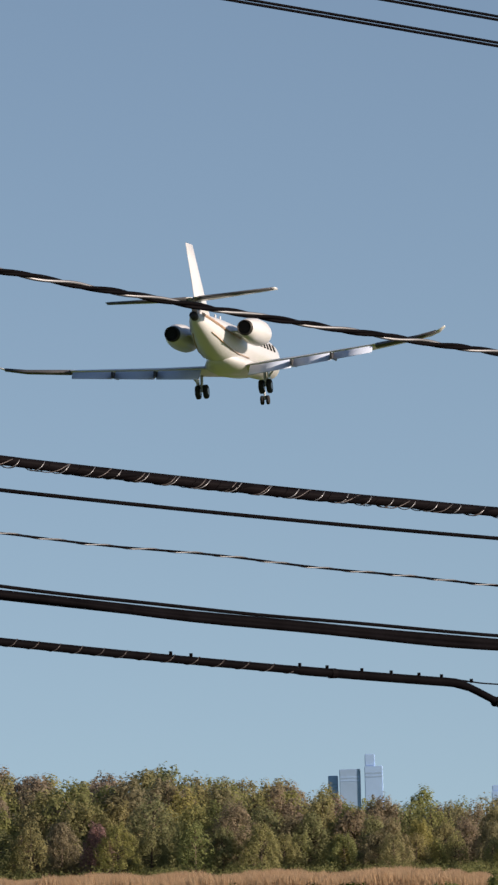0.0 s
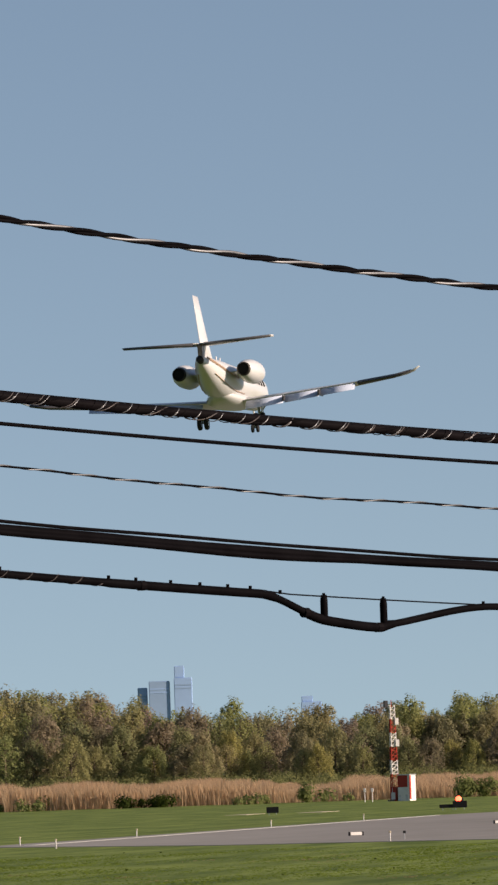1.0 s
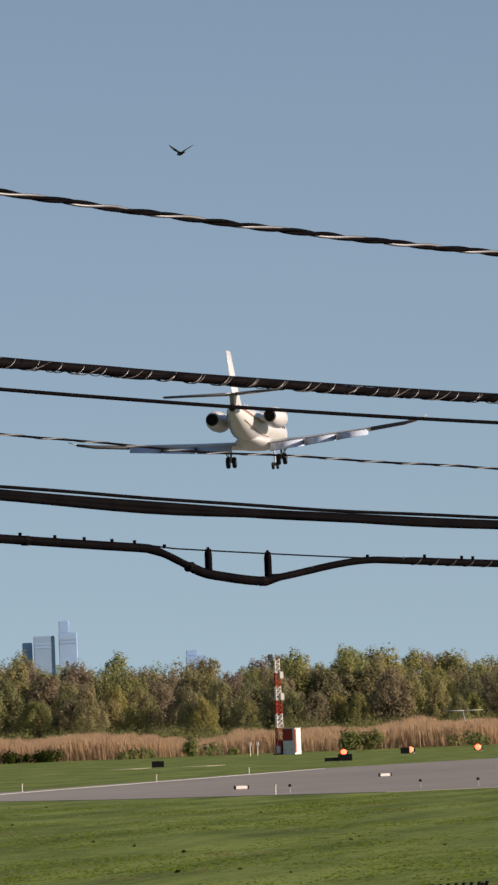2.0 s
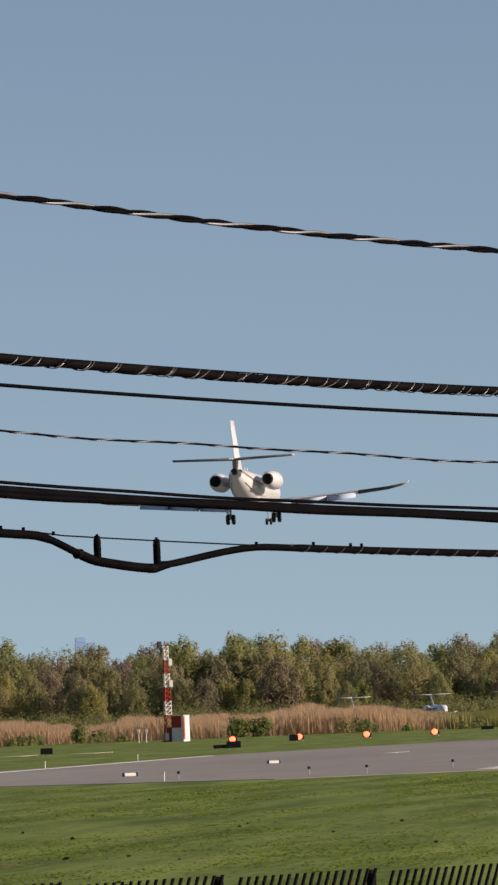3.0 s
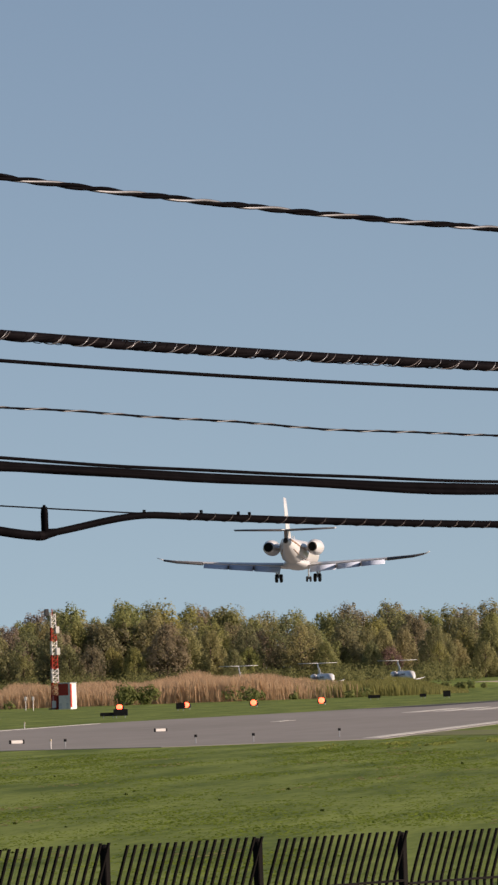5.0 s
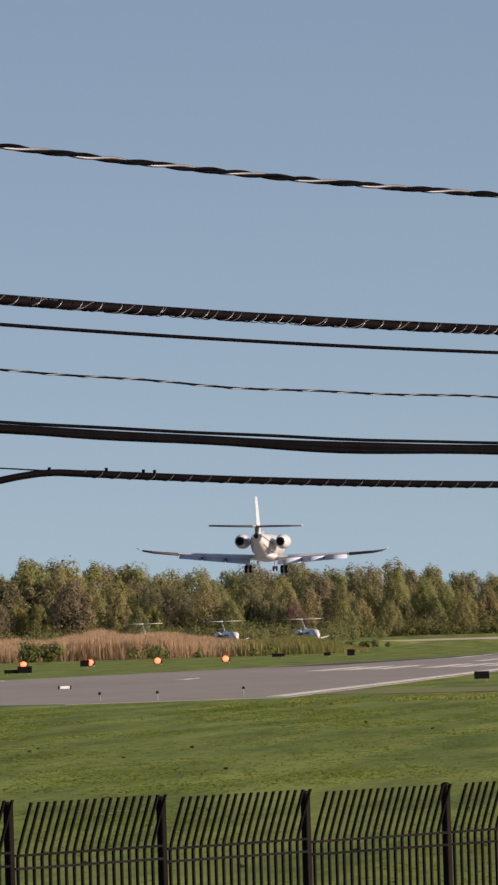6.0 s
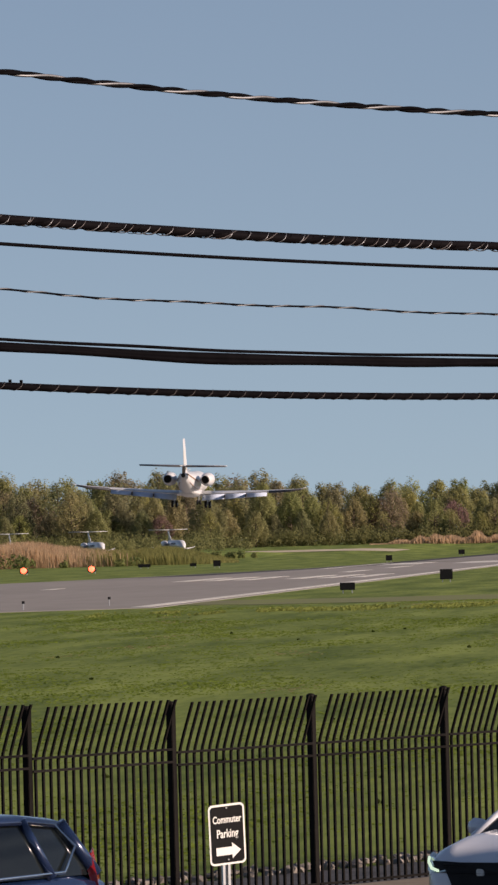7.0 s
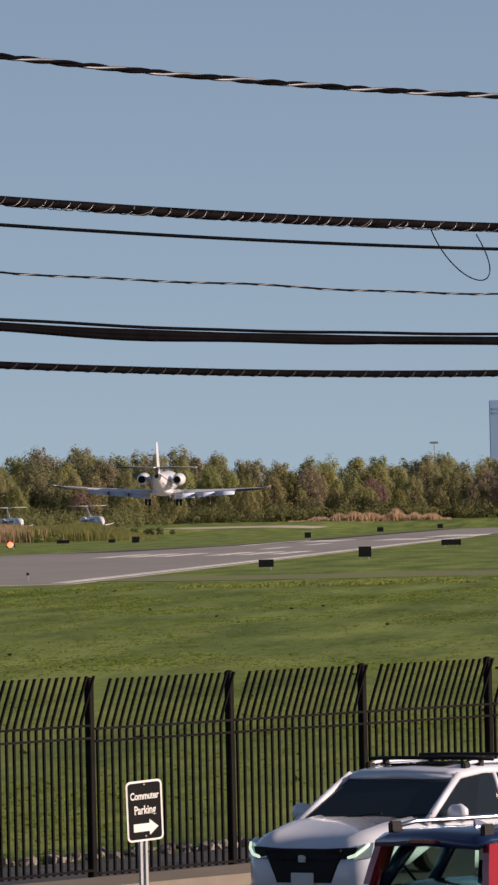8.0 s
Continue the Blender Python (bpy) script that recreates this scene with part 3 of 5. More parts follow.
# ---- fence ----
def build_fence():
    fence = empty("fence", "black steel picket fence with outward-curved tops beside the road", "fence")
    H, top = 2.13, 0.50

    # one panel before its base point the fence bends a little and follows the rising ground
    bend = Vector((1.255, 2.085, 0)).normalized()
    straight, bent = Matrix.Rotation(radians(TURN), 4, "Z"), Matrix.Rotation(math.atan2(bend.y, bend.x), 4, "Z")
    # one picket: upright bar whose head bends out over the road
    bm = bmesh.new()
    prof = [(0.0, 0.10), (0.0, 1.60), (0.018, 1.68), (0.070, 1.83), (0.130, 1.99), (0.190, 2.15)]
    w = 0.0125
    rings = [[(-w, -n - w, z), (w, -n - w, z), (w, -n + w, z), (-w, -n + w, z)] for n, z in prof]
    loft(bm, rings)
    pk = bpy.data.meshes.new("picket")
    bm.to_mesh(pk)
    bm.free()
    pk.materials.append(M_FENCE)
    bm = bmesh.new()
    bx(bm, -0.038, 0.038, -0.038, 0.038, -0.3, H, None, 0.006)
    post = bpy.data.meshes.new("post")
    bm.to_mesh(post)
    bm.free()
    post.materials.append(M_FENCE)
    bm = bmesh.new()
    bmesh.ops.create_uvsphere(bm, u_segments=10, v_segments=6, radius=0.052)
    bmesh.ops.scale(bm, vec=(1, 1, 0.7), verts=bm.verts)
    cap = bpy.data.meshes.new("cap")
    bm.to_mesh(cap)
    bm.free()
    cap.materials.append(M_FENCE)
    rail = bpy.data.meshes.new("rail")
    bm = bmesh.new()
    bx(bm, 0.04, PANEL - 0.04, -0.018, 0.018, -0.012, 0.012)
    bm.to_mesh(rail)
    bm.free()
    rail.materials.append(M_FENCE)
    for k in range(-7, 9):
        m = Matrix.Translation(along(k * PANEL, 0)) @ straight if k >= -1 else Matrix.Translation(along(-PANEL, 0) + bend * (k + 1) * PANEL + Vector((0, 0, -0.035 * (k + 1)))) @ bent
        p = shared("post", post, fence, m)
        shared("cap", cap, p, Matrix.Translation((0, 0, H)))
        if k == 8:
            break
        for z in (0.13, 1.50, 1.63):
            shared("rail", rail, fence, m @ Matrix.Translation((0, -0.028, z)))
        for i in range(1, 19):
            shared("picket", pk, fence, m @ Matrix.Translation((PANEL * i / 19.3, 0, 0)))


# ---- road sign ----
M_SIGNW = mat("white_sign_sheeting", (0.80, 0.79, 0.76), 0.5, 0, 0.06, 4)
M_SIGNK = mat("black_sign_sheeting", (0.006, 0.006, 0.007), 0.6, 0, 0.2, 4)


def plate(w, h, d, r, y0):
    """A sign plate with rounded corners in the x-z plane, front at -y."""
    bm = bmesh.new()
    pts = []
    for cx, cz, a0 in ((w / 2 - r, h / 2 - r, 0), (-w / 2 + r, h / 2 - r, 90), (-w / 2 + r, -h / 2 + r, 180), (w / 2 - r, -h / 2 + r, 270)):
        for k in range(5):
            a = radians(a0 + 22.5 * k)
            pts.append((cx + r * math.cos(a), cz + r * math.sin(a)))
    return loft(bm, [[(x, y, z) for x, z in pts] for y in (y0, y0 + d)])


def lettering(text, size, x, z, y, material, parent, name, squeeze=0.80):
    cu = bpy.data.curves.new(name, "FONT")
    cu.body, cu.size, cu.align_x, cu.align_y, cu.extrude, cu.offset = text, size, "CENTER", "CENTER", 0.001, 0.0013
    ob = new(name, cu)
    bpy.context.view_layer.update()
    dg = bpy.context.evaluated_depsgraph_get()
    me = bpy.data.meshes.new_from_object(ob.evaluated_get(dg))
    bpy.data.objects.remove(ob)
    me.materials.clear()
    me.materials.append(material)
    o = new(name, me)
    o.parent = parent
    o.matrix_basis = Matrix.Translation((x, y, z)) @ Matrix.Rotation(radians(90), 4, "X") @ Matrix.Diagonal((squeeze, 1.15, 1, 1))
    return o


def build_sign():
    SY = 50.5
    s = empty("parking_sign", "black and white commuter parking sign on a steel post", "sign", "", pose(-0.0895 * SY, SY, 0, 0, 0, 33))
    post = bmesh.new()
    bx(post, -0.032, -0.012, 0.0, 0.03, 0.0, 1.83)
    bx(post, 0.012, 0.032, 0.0, 0.03, 0.0, 1.83)
    bx(post, -0.032, 0.032, 0.022, 0.03, 0.0, 1.83)
    part("post", post, M_STEEL, s)
    zc = 1.615
    def at_z(bm):
        bmesh.ops.translate(bm, vec=(0, 0, zc), verts=bm.verts)
        return bm
    pl = part("plate", at_z(plate(0.305, 0.457, 0.003, 0.035, -0.004)), M_SIGNW, s, "white-bordered sign plate")
    part("black_field", at_z(plate(0.275, 0.425, 0.002, 0.025, -0.0065)), M_SIGNK, pl, "black field")
    lettering("Commuter", 0.067, 0, zc + 0.112, -0.0085, M_SIGNW, pl, "lettering")
    lettering("Parking", 0.078, 0, zc + 0.005, -0.0085, M_SIGNW, pl, "lettering")
    bm = bmesh.new()
    arrow = [(-0.10, -0.030), (0.035, -0.030), (0.035, -0.060), (0.108, 0.0), (0.035, 0.060), (0.035, 0.030), (-0.10, 0.030)]
    loft(bm, [[(x, y, zc - 0.125 + z) for x, z in arrow] for y in (-0.0095, -0.0065)])
    part("arrow", bm, M_SIGNW, pl, "white arrow pointing right")
    for z in (0.2, -0.19):
        part("bolt", rod(bmesh.new(), (0, -0.012, zc + z), (0, 0.0, zc + z), 0.007, 8), M_STEEL, pl)
    # the plate hangs a little askew on its bolts
    pl.matrix_basis = Matrix.Translation((0, -0.016, zc)) @ pose(0, 0, 0, 5.0, -4.0, 0) @ Matrix.Translation((0, 0, -zc))


# ---- cars ----
def car_paint(name, col, metal=0.3):
    return mat(name, col, 0.22, metal, 0.05, 0.8, coat=0.9)


M_GLASS = glassy("dark_car_glass", (0.006, 0.008, 0.009))
M_SEE = glassy("see_through_glass", (0.62, 0.80, 0.72))
M_SEE.node_tree.nodes["Principled BSDF"].inputs["Transmission Weight"].default_value = 1.0
M_SEE.node_tree.nodes["Principled BSDF"].inputs["IOR"].default_value = 1.04
M_RUNLAMP = glow("daytime_running_lamp", (0.70, 0.95, 0.72), 0.55)
M_CHROME = mat("chrome", (0.8, 0.8, 0.8), 0.12, 1.0, 0.04, 3)
M_TRIM = mat("black_plastic_trim", (0.015, 0.015, 0.016), 0.55, 0, 0.2, 5)
M_TAIL = mat("red_lamp_lens", (0.30, 0.008, 0.010), 0.15, 0, 0.1, 5, coat=0.8)
M_LAMP = mat("clear_lamp_lens", (0.36, 0.44, 0.42), 0.08, 0.5, 0.1, 5, coat=0.8)
M_PLATEM = mat("pale_number_plate", (0.6, 0.6, 0.6), 0.5, 0, 0.1, 5)
M_SEAT = mat("car_interior", (0.06, 0.06, 0.06), 0.8, 0, 0.2, 4)


def build_car(name, label, paint, rails=None, two_tone=None, wagon=False, rack=False):
    """A compact sport-utility car: x to its right, y ahead, z up from the road; 4.3 m long."""
    car = empty(name, label, "car")
    W = 0.885
    # lower body: cross sections from tail to nose as (y, half width, sill z, waist z, hood z)
    secs = ((-2.14, 0.72, 0.42, 0.88, 1.00), (-2.06, 0.82, 0.30, 0.98, 1.07), (-1.6, W, 0.24, 1.02, 1.09), (-0.6, W, 0.24, 1.00, 1.08), (0.5, W, 0.24, 0.99, 1.08),
            (0.95, W, 0.24, 0.98, 1.085), (1.45, 0.87, 0.25, 0.94, 1.045), (1.85, 0.84, 0.26, 0.90, 0.995), (2.06, 0.78, 0.28, 0.86, 0.935), (2.15, 0.70, 0.32, 0.76, 0.82), (2.18, 0.60, 0.38, 0.66, 0.70))
    rings = []
    for y, w, s, b, h in secs:
        rings.append([(-w * 0.93, y, s), (-w, y, s + 0.14), (-w, y, b - 0.12), (-w * 0.965, y, b), (-w * 0.80, y, h - 0.015), (-w * 0.64, y, h + 0.034), (-w * 0.56, y, h + 0.016), (0, y, h + 0.026),
                      (w * 0.56, y, h + 0.016), (w * 0.64, y, h + 0.034), (w * 0.80, y, h - 0.015), (w * 0.965, y, b), (w, y, b - 0.12), (w, y, s + 0.14), (w * 0.93, y, s)])
    body = part("body", loft(bmesh.new(), rings), paint, car, "", True)
    # cabin: roof shell on pillars over dark glass
    def cab(y, w, z):
        return [(-w, y, z), (w, y, z)]
    base = [(-2.02, 0.74, 1.05), (-1.2, 0.81, 1.06), (0.2, 0.81, 1.06), (1.04, 0.77, 1.06)]
    roof = [(-1.72, 0.60, 1.46), (-1.2, 0.65, 1.51), (-0.1, 0.67, 1.53), (0.26, 0.65, 1.49)]
    if wagon:
        base[0], roof[0], roof[1] = (-2.10, 0.76, 1.0), (-2.0, 0.64, 1.50), (-1.2, 0.64, 1.53)
    bm = bmesh.new()
    lo_l = [bm.verts.new((-w, y, z)) for y, w, z in base]
    lo_r = [bm.verts.new((w, y, z)) for y, w, z in base]
    hi_l = [bm.verts.new((-w, y, z)) for y, w, z in roof]
    hi_r = [bm.verts.new((w, y, z)) for y, w, z in roof]
    for i in range(3):
        bm.faces.new((lo_l[i], lo_l[i + 1], hi_l[i + 1], hi_l[i]))
        bm.faces.new((lo_r[i + 1], lo_r[i], hi_r[i], hi_r[i + 1]))
        bm.faces.new((hi_l[i], hi_l[i + 1], hi_r[i + 1], hi_r[i]))
    bm.faces.new((lo_l[0], hi_l[0], hi_r[0], lo_r[0]))
    bm.faces.new((lo_l[3], lo_r[3], hi_r[3], hi_l[3]))
    bmesh.ops.recalc_face_normals(bm, faces=bm.faces)
    glass = part("glasshouse", bm, M_SEE if wagon else M_GLASS, car, "see-through green-tinted windows" if wagon else "dark tinted windows", False)
    rr = [[(-w * 1.05, y, z - 0.035), (-w * 1.03, y, z + 0.015), (-w * 0.8, y, z + 0.045), (0, y, z + 0.062), (w * 0.8, y, z + 0.045), (w * 1.03, y, z + 0.015), (w * 1.05, y, z - 0.035), (0, y, z - 0.02)]
          for y, w, z in (((-2.12, 0.62, 1.45), (-2.0, 0.65, 1.50)) if wagon else ((-1.84, 0.58, 1.42), (-1.72, 0.61, 1.46))) + ((-1.2, 0.66, 1.51), (-0.1, 0.675, 1.53), (0.24, 0.65, 1.495), (0.33, 0.635, 1.465))]
    top = part("roof", loft(bmesh.new(), rr), paint, car, "", True)
    part("sunroof", box(-0.38, 0.38, -0.55, 0.05, 1.578, 1.596, 0.006), M_GLASS, top, "dark sunroof glass")
    for s in (1, -1):
        for a, b, r in (((s * 0.775, 1.05, 1.05), (s * 0.65, 0.26, 1.49), 0.040), ((s * 0.815, -0.35, 1.05), (s * 0.67, -0.33, 1.52), 0.030),
                        ((s * 0.80, -1.35, 1.05), (s * 0.65, -1.15, 1.51), 0.05), ((s * 0.75, -2.0, 1.05), (s * 0.60, -1.72, 1.46), 0.065)):
            part("pillar", rod(bmesh.new(), a, b, r, 8), paint, car, "", True)
        part("window_trim", tube(bmesh.new(), [(s * 0.825, 0.95, 1.07), (s * 0.825, -0.3, 1.075), (s * 0.82, -1.5, 1.09), (s * 0.72, -1.78, 1.28), (s * 0.64, -1.62, 1.45)], 0.014, 6), M_CHROME if two_tone else M_TRIM, car, "bright window moulding" if two_tone else "", True)
        mir = bmesh.new()
        loft(mir, [[(s * x + 0.0, 0.72 + r * 0.55 * math.cos(a), 1.13 + r * math.sin(a)) for a in (2 * math.pi * k / 12 for k in range(12))] for x, r in ((0.80, 0.03), (0.86, 0.085), (0.98, 0.10), (1.04, 0.06))])
        part("mirror", mir, paint, car, "", True)
        part("headlamp", loft(bmesh.new(), [[(s * x, y, z) for x, y, z in r] for r in (((0.50, 2.185, 0.78), (0.50, 2.155, 0.865), (0.50, 2.05, 0.86), (0.50, 2.05, 0.78)), ((0.68, 2.165, 0.765), (0.68, 2.12, 0.90), (0.62, 2.0, 0.88), (0.62, 2.0, 0.77)),
                ((0.80, 2.05, 0.78), (0.795, 2.0, 0.925), (0.74, 1.92, 0.90), (0.74, 1.92, 0.79)), ((0.855, 1.80, 0.87), (0.848, 1.76, 0.945), (0.80, 1.76, 0.93), (0.80, 1.78, 0.87)))]), M_LAMP, body, "clear headlamp", False)
        part("tail_lamp", loft(bmesh.new(), [[(s * x, y, z) for x, y, z in ((0.62, -2.145, 0.90), (0.72, -2.12, 0.88), (0.85, -1.93, 0.90), (0.80, -1.9, 0.9))], [(s * x, y, z) for x, y, z in ((0.62, -2.125, 1.03), (0.715, -2.09, 1.06), (0.82, -1.92, 1.06), (0.76, -1.9, 1.05))], [(s * x, y, z) for x, y, z in ((0.64, -2.06, 1.2), (0.70, -2.04, 1.26), (0.755, -1.95, 1.22), (0.7, -1.9, 1.2))]]), M_TAIL, body, "red tail lamp", False)
        if rails:
            back = -1.95 if wagon else -1.5
            rail = part("roof_rail", tube(bmesh.new(), [(s * 0.57, 0.02, 1.585), (s * 0.575, -0.1, 1.605), (s * 0.58, back + 0.2, 1.60), (s * 0.57, back, 1.57)], 0.020 if wagon else 0.018, 8), rails, top, "roof rail", True)
            for y in (0.02, back):
                part("rail_foot", box(s * 0.575 - 0.026, s * 0.575 + 0.026, y - 0.07, y + 0.05, 1.49, 1.612, 0.012), M_TRIM, rail, "black rail foot")
        if wagon:
            lamp = part("tall_lamp", loft(bmesh.new(), [
                [(s * (x - 0.03), y0 - 0.03, z), (s * (x + 0.05), y0 - 0.03, z), (s * (x + 0.085), y0 + 0.13, z), (s * (x - 0.03), y0 + 0.13, z)] for x, y0, z in ((0.76, -2.12, 0.92), (0.745, -2.11, 1.08), (0.70, -2.07, 1.27), (0.655, -2.02, 1.46))]), M_TAIL, body, "tall red tail lamp beside the rear window", False)
            part("reversing_lens", loft(bmesh.new(), [[(s * (x - 0.028), y0 - 0.036, z), (s * (x + 0.048), y0 - 0.036, z), (s * (x + 0.05), y0, z), (s * (x - 0.03), y0, z)] for x, y0, z in ((0.755, -2.115, 1.0), (0.742, -2.105, 1.11))]), M_LAMP, lamp, "clear reversing lens", False)
        for y in (1.33, -1.28):
            wh = part("wheel", wheel_mesh(bmesh.new(), s * 0.79, y, 0.335, 0.335, 0.215, 24), M_RUBBER, car)
            bm = bmesh.new()
            tube(bm, [(s * 0.76, y, 0.335), (s * 0.885, y, 0.335), (s * 0.90, y, 0.335)], [0.21, 0.215, 0.07], 18)
            part("rim", bm, M_STEEL, wh, "alloy rim", True)
    grille = part("grille", loft(bmesh.new(), [[(-0.56, 2.10, 0.84), (0.56, 2.10, 0.84), (0.40, 2.15, 0.50), (-0.40, 2.15, 0.50)], [(-0.52, 2.195, 0.83), (0.52, 2.195, 0.83), (0.36, 2.205, 0.52), (-0.36, 2.205, 0.52)]]), M_TRIM, body, "black grille")
    part("grille_bar", box(-0.54, 0.54, 2.14, 2.21, 0.835, 0.862, 0.010), M_TRIM, grille, "dark bar across the grille")
    part("badge", box(-0.055, 0.055, 2.20, 2.215, 0.74, 0.81, 0.01), M_STEEL, grille, "plain bright badge")
    part("number_plate", box(-0.155, 0.155, 2.195, 2.222, 0.46, 0.61, 0.006), M_PLATEM, body, "pale number plate with grey bars")
    part("rear_plate", box(-0.155, 0.155, -2.165, -2.14, 0.72, 0.86, 0.006), M_PLATEM, body, "pale number plate")
    part("bumper", loft(bmesh.new(), [[(-0.80, 2.02, 0.24), (0.80, 2.02, 0.24), (0.72, 2.19, 0.30), (-0.72, 2.19, 0.30)], [(-0.82, 2.02, 0.40), (0.82, 2.02, 0.40), (0.66, 2.19, 0.42), (-0.66, 2.19, 0.42)]]), M_TRIM, body, "black lower bumper")
    if wagon:
        part("rear_window", loft(bmesh.new(), [[(-0.60, -2.135, 1.06), (0.60, -2.135, 1.06), (0.60, -2.10, 1.06), (-0.60, -2.10, 1.06)], [(-0.54, -2.06, 1.42), (0.54, -2.06, 1.42), (0.54, -2.02, 1.42), (-0.54, -2.02, 1.42)]]), M_SEE, body, "green-tinted rear window")
        part("brake_lamp", box(-0.16, 0.16, -2.16, -2.11, 1.455, 1.48, 0.005), M_TAIL, top, "slim red brake lamp")
        for x, y in ((0.36, 0.1), (-0.36, 0.1), (0.40, -0.95), (-0.40, -0.95)):
            seat = part("seat_back", loft(bmesh.new(), [[(x + dx * w, y - 0.06 + dy + 0.05 * (1.2 - z), z) for dx, dy in ((-1, 0), (1, 0), (1, 0.11), (-1, 0.11))] for w, z in ((0.22, 1.0), (0.23, 1.15), (0.17, 1.24))]), M_SEAT, car, "dark seat back")
            part("headrest", box(x - 0.125, x + 0.125, y - 0.08, y + 0.02, 1.23, 1.40, 0.04), M_SEAT, seat)
    else:
        # dark eyebrow band, running lamps and white bumper corners of the nose
        part("nose_band", loft(bmesh.new(), [[(x, y0 + d, z) for x, y0, z in ((-0.66, 2.13, 0.775), (-0.30, 2.185, 0.765), (0.30, 2.185, 0.765), (0.66, 2.13, 0.775), (0.70, 2.10, 0.885), (0.30, 2.165, 0.872), (-0.30, 2.165, 0.872), (-0.70, 2.10, 0.885))] for d in (0.0, 0.035)]), M_TRIM, body, "glossy black band between the headlamps")
        for s in (1, -1):
            part("running_lamp", loft(bmesh.new(), [[(s * (x + dx), y, z + dz) for dx, dz in ((0, 0), (0.03, 0), (0.03, 0.024), (0, 0.024))] for x, y, z in ((0.60, 2.175, 0.775), (0.69, 2.165, 0.80), (0.75, 2.11, 0.86), (0.76, 2.05, 0.90))]), M_RUNLAMP, body, "pale glowing running lamp")
            part("fog_recess", box(s * 0.66 - 0.09, s * 0.66 + 0.09, 2.10, 2.17, 0.36, 0.47, 0.03), M_TRIM, body, "black fog lamp recess")
    if rack:
        for y in (-0.25, -1.15):
            bar = part("roof_bar", tube(bmesh.new(), [(-0.74, y, 1.632), (-0.4, y, 1.64), (0.4, y, 1.64), (0.74, y, 1.632)], 0.02, 8), M_TRIM, top, "black roof rack crossbar", True)
            for s in (1, -1):
                part("bar_foot", box(s * 0.57 - 0.03, s * 0.57 + 0.03, y - 0.05, y + 0.05, 1.53, 1.632, 0.01), M_TRIM, bar, "black rack foot")
    for s in (0.32, -0.28):
        part("wiper", rod(bmesh.new(), (s, 1.03, 1.085), (s - 0.5, 0.95, 1.14), 0.01, 6), M_TRIM, glass)
    part("antenna", loft(bmesh.new(), [[(-0.02, -1.6, 1.51), (0.02, -1.6, 1.51), (0.02, -1.42, 1.55), (-0.02, -1.42, 1.55)], [(-0.008, -1.62, 1.62), (0.008, -1.62, 1.62), (0.008, -1.58, 1.62), (-0.008, -1.58, 1.62)]]), paint, top)
    return car


P_WHITE = car_paint("pearl_white_paint", (0.58, 0.60, 0.66), 0.0)
P_NAVY = car_paint("deep_blue_paint", (0.008, 0.020, 0.062), 0.3)
P_BLACK = car_paint("midnight_blue_paint", (0.010, 0.026, 0.085), 0.25)
def taper_nose(car):
    """Draws the car's front in towards its middle, as on a rounded bumper."""
    for ob in car.children_recursive:
        for v in ob.data.vertices:
            u = max(0.0, (v.co.y - 1.45) / 0.73)
            v.co.x *= 1 - 0.14 * u * u
            v.co.y -= 0.10 * u
            v.co.z -= 0.025 * u * (v.co.z > 0.72)


white_car = build_car("white_suv", "pearl white compact SUV with a black roof rack", P_WHITE, P_WHITE, rack=True)
navy_car = build_car("dark_suv", "deep blue SUV with a bright window moulding", P_NAVY, None, True)
black_car = build_car("dark_wagon", "dark blue wagon with tall red tail lamps and silver roof rails", P_BLACK, M_ALU, wagon=True)


taper_nose(white_car)
white_car.scale, black_car.scale, navy_car.scale = (0.92, 0.92, 0.92), (0.93, 0.93, 0.93), (1.02, 1.02, 1.04)


# ---- airfield things ----
def at_ground(x, y, rz=0.0):
    return pose(x, y, land(x, y), 0, 0, rz)


